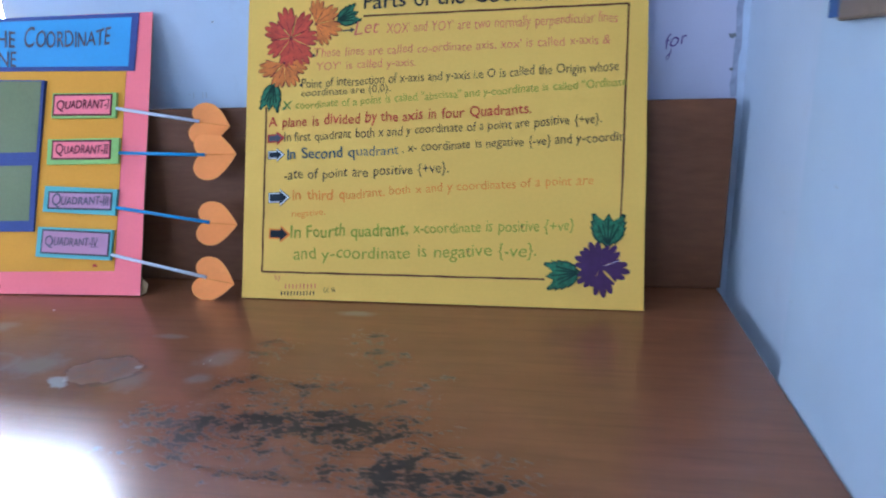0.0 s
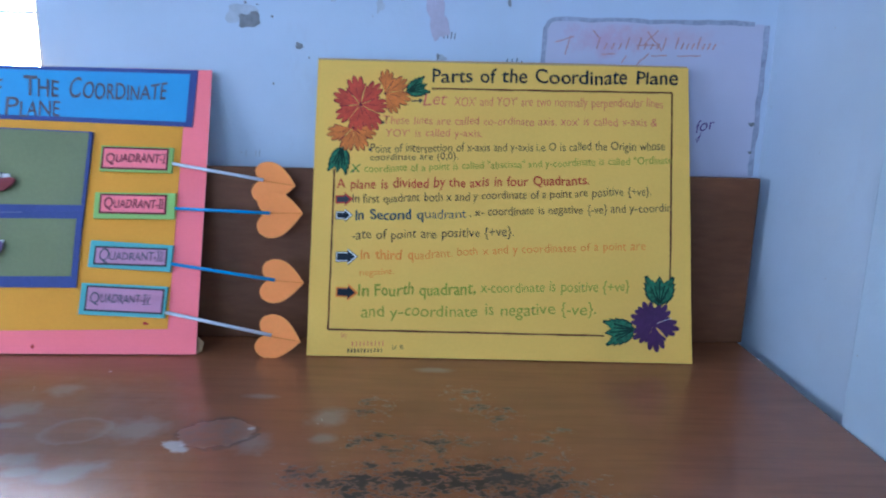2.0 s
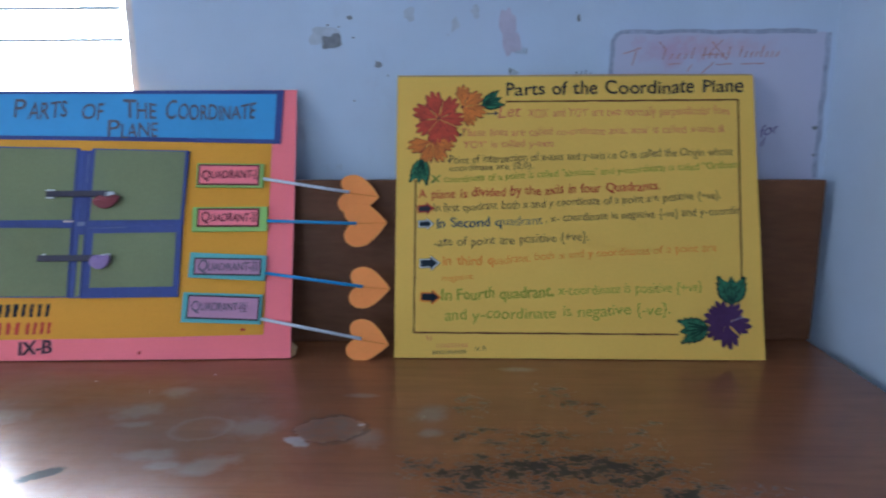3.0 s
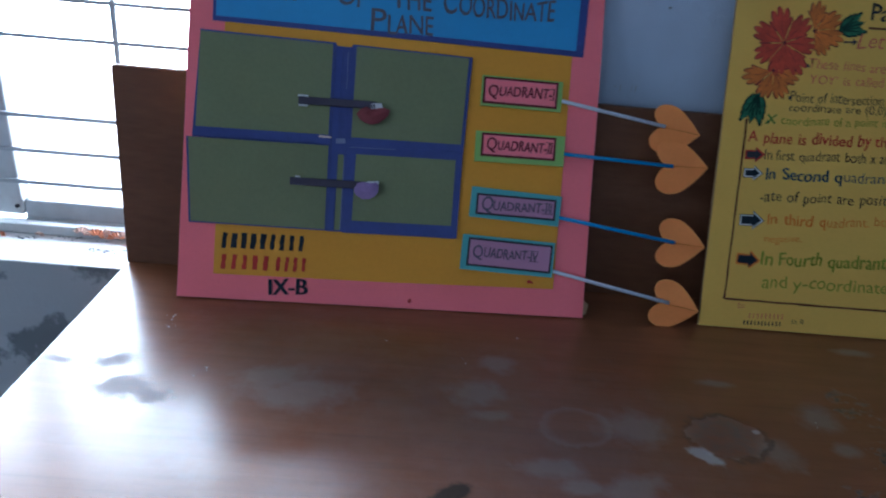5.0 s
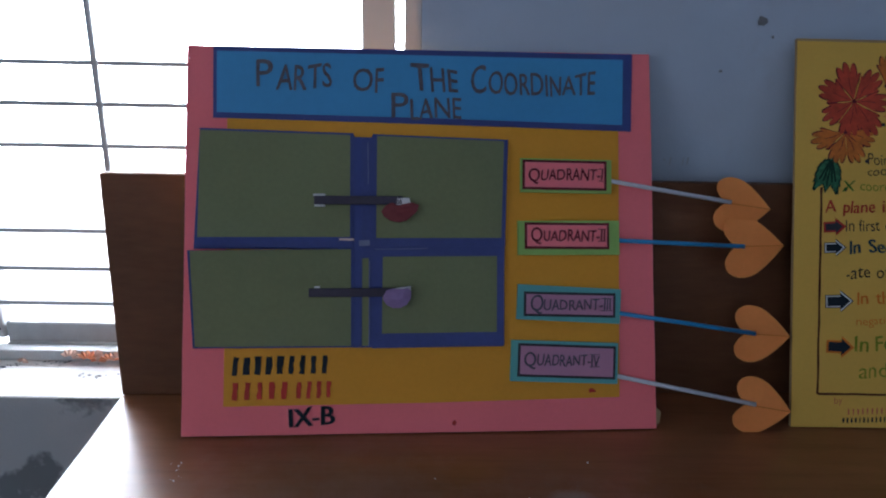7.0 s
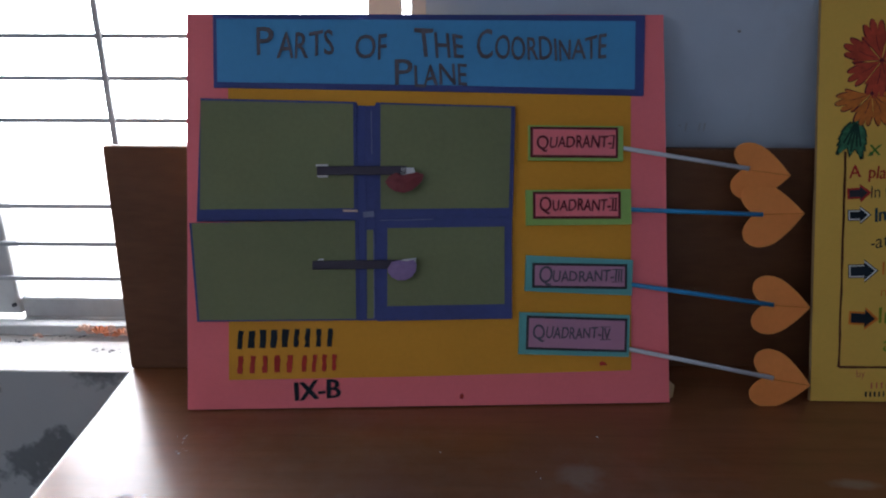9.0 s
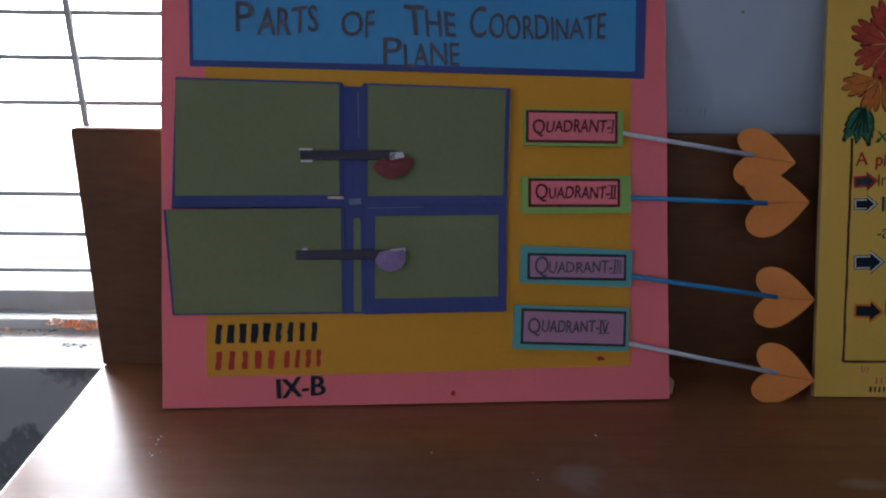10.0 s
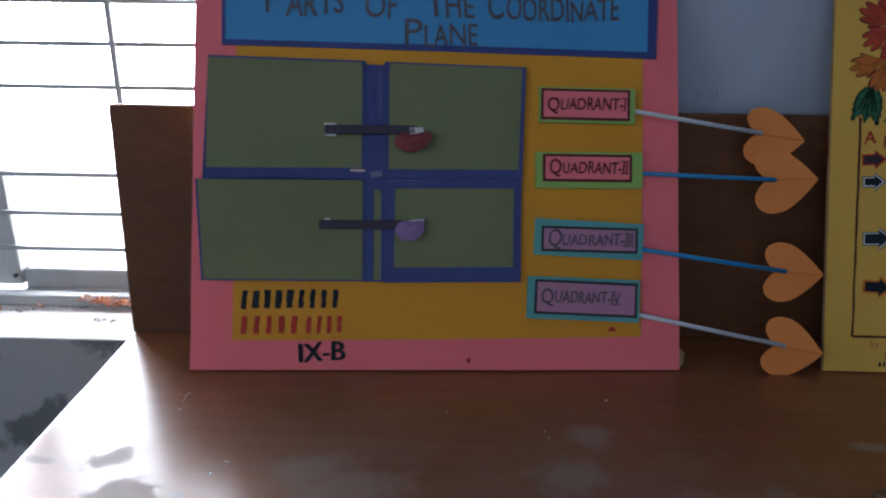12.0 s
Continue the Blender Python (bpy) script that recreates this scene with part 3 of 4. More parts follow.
for x0, x1, z, count in ((-0.325, -0.255, 0.566, 5), (-0.245, -0.185, 0.567, 5), (-0.172, -0.090, 0.569, 8)):
    for i in range(count):
        x = x0 + (x1 - x0) * (i + 0.5) / count
        tall = 0.022 if i in (0, 4) else 0.011
        on_back_wall("crayon_bar", stroke(wavy((x - 0.002, z), (x + 0.003, z + tall), 4, 0.0006), 0.0030, 0, 0.0011), CRAYON)
for x0, x1, z in ((-0.31, -0.285, 0.556), (-0.215, -0.185, 0.555), (-0.165, -0.12, 0.556), (-0.245, -0.200, 0.574)):
    on_back_wall("crayon_bar", stroke(wavy((x0, z), (x1, z + 0.001), 5, 0.0006), 0.0022, 0, 0.0018), CRAYON)
for n_line, (a, b) in enumerate((((-0.25, 0.53), (-0.22, 0.56)), ((-0.27, 0.54), (-0.262, 0.556)), ((-0.38, 0.555), (-0.372, 0.59)), ((-0.40, 0.577), (-0.365, 0.588)), ((-0.33, 0.60), (-0.318, 0.588)), ((-0.23, 0.575), (-0.205, 0.603)), ((-0.225, 0.60), (-0.195, 0.565)))):
    on_back_wall("crayon_stroke", stroke(wavy(a, b, 4, 0.001), 0.0022, 0, 0.0014 + 0.00015 * n_line), CRAYON)
word = lettering("for", (-0.113, 0.410), (-0.075, 0.420), 0.022, PURPLEINK, wall_back, 0.0, slant=0.35)
word.matrix_basis = Matrix(((1, 0, 0, 0), (0, 0, -1, WY - 0.0012), (0, 1, 0, 0), (0, 0, 0, 1)))
on_back_wall("scribble", stroke([(-0.104, 0.412), (-0.107, 0.398), (-0.111, 0.392), (-0.112, 0.398), (-0.104, 0.406)], 0.0016, 0, 0.001), PURPLEINK)
for x in (-1.005, -0.985, -0.978):
    on_back_wall("scribble", stroke([(x, 0.345), (x + 0.001, 0.357)], 0.002, 0, 0.001), FAINT)

# chart with a wooden slat hanging on the side wall
hanging_chart = thing("hanging_chart", "blue wall chart hanging with a brown wooden bottom slat", "chart")
part("sheet", box((-0.0112, 0.50, 0.437), (-0.0092, 0.938, 1.05)), CHART, hanging_chart)
part("slat", box((-0.0215, 0.49, 0.432), (-0.0114, 0.884, 0.4553), 0.003), SLAT, hanging_chart)

# ---- the desk ----
def panel_mesh():
    """An upright board, slightly twisted: its lower left corner stands forward."""
    bm = box((0, 0, 0), (1, 1, 1))
    bmesh.ops.subdivide_edges(bm, edges=bm.edges[:], cuts=5, use_grid_fill=True)
    for v in bm.verts:
        f, d, h = v.co
        x0, x1 = -1.838 - 0.018 * h, -0.005
        front = 1.3115 - 0.055 * (1 - f) * (1 - h)
        v.co = (x0 + (x1 - x0) * f, front + 0.017 * d, 0.0003 + 0.3297 * h)
    sharp = [e for e in bm.edges if len(e.link_faces) == 2 and e.calc_face_angle() > 1.0]
    bmesh.ops.bevel(bm, geom=sharp, offset=0.003, segments=2, affect="EDGES", profile=0.5)
    return bm


desk = thing("desk", "worn brown varnished wooden desk with an upright plywood back panel", "desk")
top_bm = box((-1.818, 0.46, -0.032), (-0.0095, 1.335, 0.0), 0.003)
for v in top_bm.verts:
    if v.co.x < -1:
        v.co.x -= (v.co.y - 0.95) * 0.066          # the free end is not quite square
part("desktop", top_bm, DESK, desk, "worn glossy brown desktop with dark stains")
part("back_panel", panel_mesh(), PANEL, desk, "dark brown plywood upright panel")
part("apron", box((-1.78, 0.50, -0.13), (-0.05, 0.52, -0.0325), 0.002), PANEL, desk)
part("side_apron", box((-1.78, 0.521, -0.13), (-1.76, 1.30, -0.0325), 0.002), PANEL, desk)
leg_mesh = finish("leg", box((-0.03, -0.03, LOW), (0.03, 0.03, -0.1305), 0.003), PANEL)
for x, y in ((-1.75, 0.54), (-1.75, 1.27), (-0.08, 0.54), (-0.08, 1.27)):
    part("leg", leg_mesh, PANEL, desk).location = (x, y, 0)

def letter_bars(a, b, height, count, width, material, parent, z, lean=0.0):
    """A row of plain short bars in place of a name."""
    for i in range(count):
        f = (i + 0.5) / count
        x, y = a[0] + (b[0] - a[0]) * f, a[1] + (b[1] - a[1]) * f
        d = height * lean * random.uniform(0.6, 1.4)
        part("name_bar", stroke(wavy((x - d, y), (x + d, y + height), 4, width * 0.08), width * random.uniform(0.8, 1.2), z - 0.0010, z), material, parent)


# ---- yellow written board ----
yb = thing("display_board", "yellow chart board with handwritten notes, leaning on a wooden panel", "display board",
           place((1, 0, 0), (0, 0.163, 0.530), (-0.852, 1.187, 0.0019)), group="boards on the desk")
W, H = 0.702, 0.5545


def warped_sheet(w, h, z0, z1, amp, nu=14, nv=11, over=0.0):
    """A stiff sheet with a slightly uneven outline and a shallow warp."""
    bm = bmesh.new()
    def at(i, j, z):
        u, v = i / nu * w, j / nv * h
        e = 0.0011 * noise.noise((u * 9, v * 9, z0 * 100 + 3.3))
        if i in (0, nu):
            u += e + (over if i else -over)
        if j in (0, nv):
            v += e if j else abs(e) * 0.3
        return bm.verts.new((u, v, z + amp * noise.noise((u * 3.1, v * 3.1, 8.1))))
    top = [[at(i, j, z1) for j in range(nv + 1)] for i in range(nu + 1)]
    bot = [[at(i, j, z0) for j in range(nv + 1)] for i in range(nu + 1)]
    for i in range(nu):
        for j in range(nv):
            bm.faces.new((top[i][j], top[i + 1][j], top[i + 1][j + 1], top[i][j + 1]))
            bm.faces.new((bot[i][j], bot[i][j + 1], bot[i + 1][j + 1], bot[i + 1][j]))
    for i in range(nu):
        bm.faces.new((top[i][0], bot[i][0], bot[i + 1][0], top[i + 1][0]))
        bm.faces.new((top[i][nv], top[i + 1][nv], bot[i + 1][nv], bot[i][nv]))
    for j in range(nv):
        bm.faces.new((top[0][j], top[0][j + 1], bot[0][j + 1], bot[0][j]))
        bm.faces.new((top[nu][j], bot[nu][j], bot[nu][j + 1], top[nu][j + 1]))
    bmesh.ops.recalc_face_normals(bm, faces=bm.faces[:])
    return bm


part("backing", warped_sheet(W - 0.002, H + 0.004, -0.0065, -0.0005, 0.0), CARD, yb, "grey brown cardboard backing")
part("sheet", warped_sheet(W, H, -0.0004, 0.0006, 0.0), YELLOW, yb, "bright yellow chart paper")
INK = 0.0010
# ruled border
for pts in (wavy((0.216, 0.5035), (0.6705, 0.5055), 24, 0.0004), wavy((0.6705, 0.5055), (0.6635, 0.150), 20, 0.0004), wavy((0.0385, 0.345), (0.0377, 0.0479), 20, 0.0004), wavy((0.0377, 0.0479), (0.542, 0.0473), 26, 0.0004)):
    part("border_line", stroke(pts, 0.0032, 0.0004, 0.0009), BROWNLINE, yb)

LINES = [
    ("Parts of the Coordinate Plane", 0.2180, 0.5150, 0.6800, 0.5195, 0.0290, BLUEBLACK, 0.006, 0.05),
    ("Let", 0.2010, 0.4700, 0.2490, 0.4720, 0.0270, PINKINK, -0.002, 0.25),
    ("XOX' and YOY' are two normally perpendicular lines", 0.2590, 0.4710, 0.6530, 0.4760, 0.0185, PINKINK, -0.004, 0.06),
    ("These lines are called co-ordinate axis, xox' is called x-axis &", 0.1280, 0.4330, 0.6420, 0.4400, 0.0165, PINKINK, -0.004, 0.05),
    ("YOY' is called y-axis.", 0.1330, 0.4090, 0.3130, 0.4120, 0.0155, PINKINK, -0.004, 0.05),
    ("Point of intersection of x-axis and y-axis i.e O is called the Origin whose", 0.1050, 0.3780, 0.6560, 0.3950, 0.0165, BLUEBLACK, -0.004, 0.03),
    ("coordinate are (0,0).", 0.1050, 0.3630, 0.2690, 0.3680, 0.0130, BLUEBLACK, -0.004, 0.03),
    ("X", 0.0670, 0.3400, 0.0890, 0.3410, 0.0170, DGREENINK, 0.003, 0.2),
    ("coordinate of a point is called \"abscissa\" and y-coordinate is called \"Ordinate", 0.0950, 0.3400, 0.6700, 0.3700, 0.0145, GREENINK, -0.005, 0.03),
    ("A plane is divided by the axis in four Quadrants.", 0.0445, 0.3080, 0.5130, 0.3250, 0.0190, REDINK, 0.003, 0.04),
]
MORE = [
    ("In first quadrant both x and y coordinate of a point are positive {+ve}.", 0.0750, 0.2810, 0.6300, 0.3090, 0.0165, BLUEBLACK, -0.004, 0.03),
    ("In Second q", 0.0800, 0.2490, 0.2060, 0.2550, 0.0200, TEALINK, 0.012, 0.03),
    ("uadrant", 0.2100, 0.2550, 0.2860, 0.2590, 0.0185, TEALINK, -0.002, 0.03),
    (", x- coordinate is negative {-ve} and y-coordin", 0.2920, 0.2620, 0.6670, 0.2790, 0.0165, BLUEBLACK, -0.002, 0.03),
    ("-ate of point are positive {+ve}.", 0.0770, 0.2140, 0.3740, 0.2260, 0.0180, BLUEBLACK, -0.002, 0.03),
    ("In third q", 0.0930, 0.1760, 0.1900, 0.1800, 0.0190, ORANGEINK, 0.004, 0.03),
    ("uadrant.", 0.1920, 0.1800, 0.2620, 0.1850, 0.0175, ORANGEINK, -0.003, 0.03),
    ("both x and y coordinates of a point are", 0.2720, 0.1880, 0.6180, 0.2070, 0.0165, ORANGEINK, -0.005, 0.03),
    ("negative.", 0.0930, 0.1470, 0.1550, 0.1520, 0.0135, ORANGEINK, -0.005, 0.05),
    ("In Fourth quadrant,", 0.0920, 0.1090, 0.3040, 0.1180, 0.0230, GREENINK, 0.004, 0.03),
    ("x-coordinate is positive {+ve}", 0.3160, 0.1200, 0.5880, 0.1300, 0.0190, GREENINK, -0.003, 0.03),
    ("and y-coordinate is negative {-ve}.", 0.0970, 0.0710, 0.5270, 0.0860, 0.0225, GREENINK, -0.001, 0.03),
    ("by", 0.0630, 0.0330, 0.0740, 0.0350, 0.0100, PINKINK, -0.007, 0.1),
    ("IX B", 0.1560, 0.0130, 0.1760, 0.0150, 0.0085, BLUEBLACK, -0.002, 0.0),
]
for words, u0, v0, u1, v1, cap, ink, bold, slant in LINES + MORE:
    lettering(words, (u0, v0), (u1, v1), cap, ink, yb, INK, bold, slant)
# two signatures, kept as plain bars
letter_bars((0.080, 0.0180), (0.142, 0.0205), 0.0085, 9, 0.0016, PINKINK, yb, INK)
letter_bars((0.073, 0.0065), (0.139, 0.0085), 0.0070, 11, 0.0020, BLUEBLACK, yb, INK)


def arrow(c, length, deg, ink, rim):
    def outline(g):
        L, s, hh = length / 2 + g, length * 0.20 + g, length * 0.36 + g * 1.4
        pts = [(-L, -s), (L * 0.15, -s), (L * 0.15, -hh), (L + g, 0), (L * 0.15, hh), (L * 0.15, s), (-L, s)]
        k, q = math.cos(radians(deg)), math.sin(radians(deg))
        return [(c[0] + x * k - y * q, c[1] + x * q + y * k) for x, y in pts]
    top = part("arrow", slab(outline(0), 0.0004, 0.0016), ink, yb)
    if rim:
        if rim == WHITEPAPER:
            part("arrow_rim", slab(outline(0.0028), 0.0002, 0.0010), BLACK, top)
            part("arrow_rim", slab(outline(0.0017), 0.0003, 0.0013), WHITEPAPER, top)
        else:
            part("arrow_rim", slab(outline(0.0026), 0.0002, 0.0012), rim, top)


arrow((0.0575, 0.2885), 0.025, 4, BLACK, REDINK)
arrow((0.0585, 0.2585), 0.024, 2, BLUEBLACK, WHITEPAPER)
arrow((0.0660, 0.1815), 0.033, 2, BLUEBLACK, WHITEPAPER)
arrow((0.0685, 0.1160), 0.033, -2, BLUEBLACK, ORANGEINK)
part("arrow", stroke(wavy((0.179, 0.4785), (0.197, 0.4795), 4, 0.0003), 0.0024, 0.0004, 0.0016), BLACK, yb)
part("arrow", slab([(0.194, 0.4745), (0.2005, 0.4796), (0.1935, 0.4845)], 0.0004, 0.0018), BLACK, yb)
for c in ((0.1265, 0.4365), (0.1035, 0.3835), (0.0730, 0.3425)):
    part("bullet", slab(ragged(c[0], c[1], 0.0026, 0.0026, 12, 0.15), 0.0004, 0.0014), BLACK, yb)


def petal_outline(base, deg, length, width, grow=0.0):
    """A cut paper petal: a pointed base widening to five rounded lobes."""
    half = 37.0 * width + math.degrees(grow / (0.6 * length))
    pts = [(0.03 * length - grow, 0.0), (0.30 * length, -0.30 * length * math.tan(radians(half * 0.82)))]
    n = 48
    for i in range(n + 1):
        s = -1 + 2 * i / n
        lobe = abs(math.cos(2 * math.pi * s)) ** 0.6
        r = length * (1.0 - 0.33 * s * s) * (0.72 + 0.28 * lobe + 0.03 * noise.noise((s * 3, deg * 0.7, 4.0))) + grow
        f = radians(half * s)
        pts.append((r * math.cos(f), r * math.sin(f)))
    pts.append((0.30 * length, 0.30 * length * math.tan(radians(half * 0.82))))
    k, q = math.cos(radians(deg)), math.sin(radians(deg))
    return [(base[0] + x * k - y * q, base[1] + x * q + y * k) for x, y in pts]


def paper_flower(c, petals, size, paper, label):
    core = part("flower", slab(ragged(c[0], c[1], size * (0.05 if paper != PURPLE else 0.16), size * (0.05 if paper != PURPLE else 0.16), 16, 0.1), 0.0004, 0.0026), MAROON if paper != PURPLE else PURPLE, yb, label)
    for i, (deg, scale) in enumerate(petals):
        z = 0.0010 + 0.0002 * (i % 3)
        part("petal_rim", slab(petal_outline(c, deg, size * scale, 0.74 if paper != PURPLE else 0.92, 0.0009), z - 0.0005, z), MAROON if paper != PURPLE else PURPLE, core)
        part("petal", slab(petal_outline(c, deg, size * scale, 0.71 if paper != PURPLE else 0.90, -0.0003), z - 0.0002, z + 0.0007), paper, core)
        k, q = math.cos(radians(deg)), math.sin(radians(deg))
        r0, r1 = size * scale * 0.18, size * scale * 0.6
        if paper != PURPLE:
            part("vein", stroke([(c[0] + k * r0, c[1] + q * r0), (c[0] + k * (r0 + r1) / 2 - q * 0.001, c[1] + q * (r0 + r1) / 2 + k * 0.001), (c[0] + k * r1, c[1] + q * r1)], 0.0007, z, z + 0.0010), MAROON, core)
    for deg in [(a[0] + b[0]) / 2 for a, b in zip(petals[:-1], petals[1:])][2 if paper == PURPLE else 1::9 if paper == PURPLE else 2]:
        k, q = math.cos(radians(deg)), math.sin(radians(deg))
        part("gap", stroke([(c[0] + k * size * 0.12, c[1] + q * size * 0.12), (c[0] + k * size * 0.80, c[1] + q * size * 0.72)], 0.0007, 0.0012, 0.0021), WHITEPAPER if paper == PURPLE else YELLOW, core)


paper_flower((0.0830, 0.4690), [(158, 1.02), (105, 1.06), (50, 1.0), (-2, 0.95), (-54, 1.08), (-100, 1.0), (-148, 0.95)], 0.0545, REDPETAL, "red paper flower with dark outlined petals")
paper_flower((0.1290, 0.4920), [(87, 0.95), (35, 1.0), (-14, 1.02), (-58, 0.9)], 0.0485, ORPETAL, "orange half flower of outlined paper petals")
paper_flower((0.0710, 0.4240), [(197, 1.05), (252, 0.98), (297, 0.98), (346, 0.92)], 0.0485, ORPETAL, "orange half flower of outlined paper petals")
paper_flower((0.6320, 0.0690), [(158, 1.0), (114, 1.0), (56, 0.98), (-8, 1.05), (-83, 1.1), (-144, 1.0)], 0.0445, PURPLE, "deep purple paper flower")


def leaf_outline(base, deg, length, width, grow):
    """A tulip-shaped leaf with three pointed tips and saw-toothed sides."""
    half = [(0.0, 0.02), (0.08, 0.22), (0.22, 0.38), (0.42, 0.46), (0.62, 0.48), (0.78, 0.47), (1.02, 0.41), (0.82, 0.24), (0.79, 0.15)]
    side = []
    for (x0, y0), (x1, y1) in zip(half[:-1], half[1:]):
        side += [(x0, y0), ((x0 + x1) / 2 + 0.085, (y0 + y1) / 2 + 0.075)]
    side.append(half[-1])
    ring = side + [(1.02, 0.0)] + [(x, -y) for x, y in side[::-1]]
    g = 1 + grow / length * 2
    k, q = math.cos(radians(deg)), math.sin(radians(deg))
    out = []
    for x, y in ring:
        x, y = ((x - 0.5) * g + 0.5) * length, y * g * length * width
        out.append((base[0] + x * k - y * q, base[1] + x * q + y * k))
    return out


def paper_leaf(base, deg, length, width):
    rim = part("leaf", slab(leaf_outline(base, deg, length, width, 0.0016), 0.0004, 0.0017), LEAFDARK, yb, "dark green outlined paper leaf")
    part("leaf_blade", slab(leaf_outline(base, deg, length, width, -0.0016), 0.0010, 0.0021), LEAFGREEN, rim)
    for side in (-27, -14, 0, 14, 27):
        a = radians(deg + side * width)
        L = length * (0.88 if side == 0 else 0.74)
        mid = (base[0] + math.cos(a) * L * 0.5, base[1] + math.sin(a) * L * 0.5)
        part("vein", stroke([(base[0] + math.cos(a) * 0.004, base[1] + math.sin(a) * 0.004), mid, (base[0] + math.cos(a) * L, base[1] + math.sin(a) * L)], 0.0024, 0.0015, 0.0024), LEAFDARK, rim)


paper_leaf((0.1690, 0.4960), 22, 0.040, 0.80)
paper_leaf((0.0520, 0.3880), -100, 0.049, 0.72)
paper_leaf((0.6430, 0.1040), 89, 0.052, 0.98)
paper_leaf((0.5990, 0.0600), 188, 0.055, 0.80)

# ---- pink board with flaps and name tags ----
pb = thing("model_board", "pink chart board with green flaps, name tags and straw hearts", "display board",
           place((0.660, 0.033, 0), (-0.013, 0.187, 0.508), (-1.7085, 1.145, 0.0022)), group="boards on the desk")
PW, PH = 0.6595, 0.540
part("backing", warped_sheet(PW - 0.002, PH - 0.001, -0.0065, -0.0005, 0.0), CARD, pb, "brown cardboard backing")
part("sheet", warped_sheet(PW, PH, -0.0004, 0.0006, 0.0), PINK, pb, "bright pink chart paper")
part("prop_flap", slab([(0.657, 0.001), (0.667, 0.006), (0.670, 0.022), (0.657, 0.034)], -0.0085, -0.0068), CARD, pb)
part("stain", slab(ragged(0.372, 0.013, 0.003, 0.004, 10), 0.0003, 0.0009), REDINK, pb)
part("inner_sheet", slab([(0.056, 0.0395), (0.33, 0.041), (0.6068, 0.0453), (0.6115, 0.43), (0.056, 0.445)], 0.0004, 0.0014), OCHRE, pb, "golden yellow inner paper")
part("stain", slab(ragged(0.567, 0.0545, 0.006, 0.003, 12), 0.0010, 0.0018), REDINK, pb)

title = part("title_panel", slab([(0.037, 0.4380), (0.33, 0.4325), (0.6290, 0.4255), (0.633, 0.5385), (0.036, 0.5390)], 0.0010, 0.0030), NAVY, pb, "dark blue title border")
part("title_face", slab([(0.042, 0.4455), (0.33, 0.4410), (0.6165, 0.4345), (0.6190, 0.5300), (0.041, 0.5320)], 0.0025, 0.0036), SKYBLUE, title, "sky blue title paper")
for words, u0, u1, v0, cap, ink in (("P", 0.098, 0.120, 0.4795, 0.041, TITLEINK), ("ARTS", 0.124, 0.200, 0.4795, 0.034, TITLEINK), ("OF", 0.2300, 0.2740, 0.4755, 0.036, TITLEINK), ("T", 0.3130, 0.3390, 0.4785, 0.041, TITLEINK), ("HE", 0.3400, 0.3770, 0.4755, 0.036, TITLEINK),
                                    ("C", 0.3990, 0.4200, 0.4750, 0.041, TITLEINK), ("OORDINATE", 0.4230, 0.5770, 0.4745, 0.032, TITLEINK), ("P", 0.2860, 0.3070, 0.4370, 0.038, TITLEINK), ("LANE", 0.3090, 0.3830, 0.4375, 0.030, TITLEINK)):
    lettering(words, (u0, v0), (u1, v0 + 0.001), cap, ink, title, 0.0041, 0.005, 0.04)

# flap window: blue base, four green flaps, centre strips
flaps = part("flap_base", slab([(0.014, 0.255), (0.020, 0.4220), (0.231, 0.4175), (0.233, 0.412), (0.256, 0.412), (0.258, 0.4165), (0.4488, 0.4100), (0.4440, 0.268), (0.4405, 0.1185), (0.231, 0.1185), (0.232, 0.255)], 0.0012, 0.0050), COBALT, pb, "cobalt blue paper frame of the flaps")


def flap(corners, edge, thick=0.0014):
    """A paper flap: blue back card with a green face inset by the four edge widths (left, low, right, top)."""
    (a, b, c, d) = [Vector(p) for p in corners]
    def at(u, v, lift):
        p = (a * (1 - u) + b * u) * (1 - v) + (d * (1 - u) + c * u) * v
        return p + Vector((0, 0, lift))
    def sheet(u0, v0, u1, v1, z0, z1):
        bm = bmesh.new()
        n = 6
        rows = [[[bm.verts.new(at(u0 + (u1 - u0) * i / n, v0 + (v1 - v0) * j / n, z)) for j in range(n + 1)] for i in range(n + 1)] for z in (z0, z1)]
        for i in range(n):
            for j in range(n):
                for r in rows:
                    bm.faces.new((r[i][j], r[i + 1][j], r[i + 1][j + 1], r[i][j + 1]))
        for i in range(n):
            for j0 in (0, n):
                bm.faces.new((rows[0][i][j0], rows[0][i + 1][j0], rows[1][i + 1][j0], rows[1][i][j0]))
                bm.faces.new((rows[0][j0][i], rows[0][j0][i + 1], rows[1][j0][i + 1], rows[1][j0][i]))
        bmesh.ops.recalc_face_normals(bm, faces=bm.faces[:])
        return bm
    w, h = (b - a).length, (d - a).length
    card = part("flap", sheet(0, 0, 1, 1, 0, thick), COBALT, pb, "hinged paper flap with a green face")
    part("flap_face", sheet(edge[0] / w, edge[1] / h, 1 - edge[2] / w, 1 - edge[3] / h, thick - 0.0004, thick + 0.0006), GREEN, card, "olive green paper")
    return card


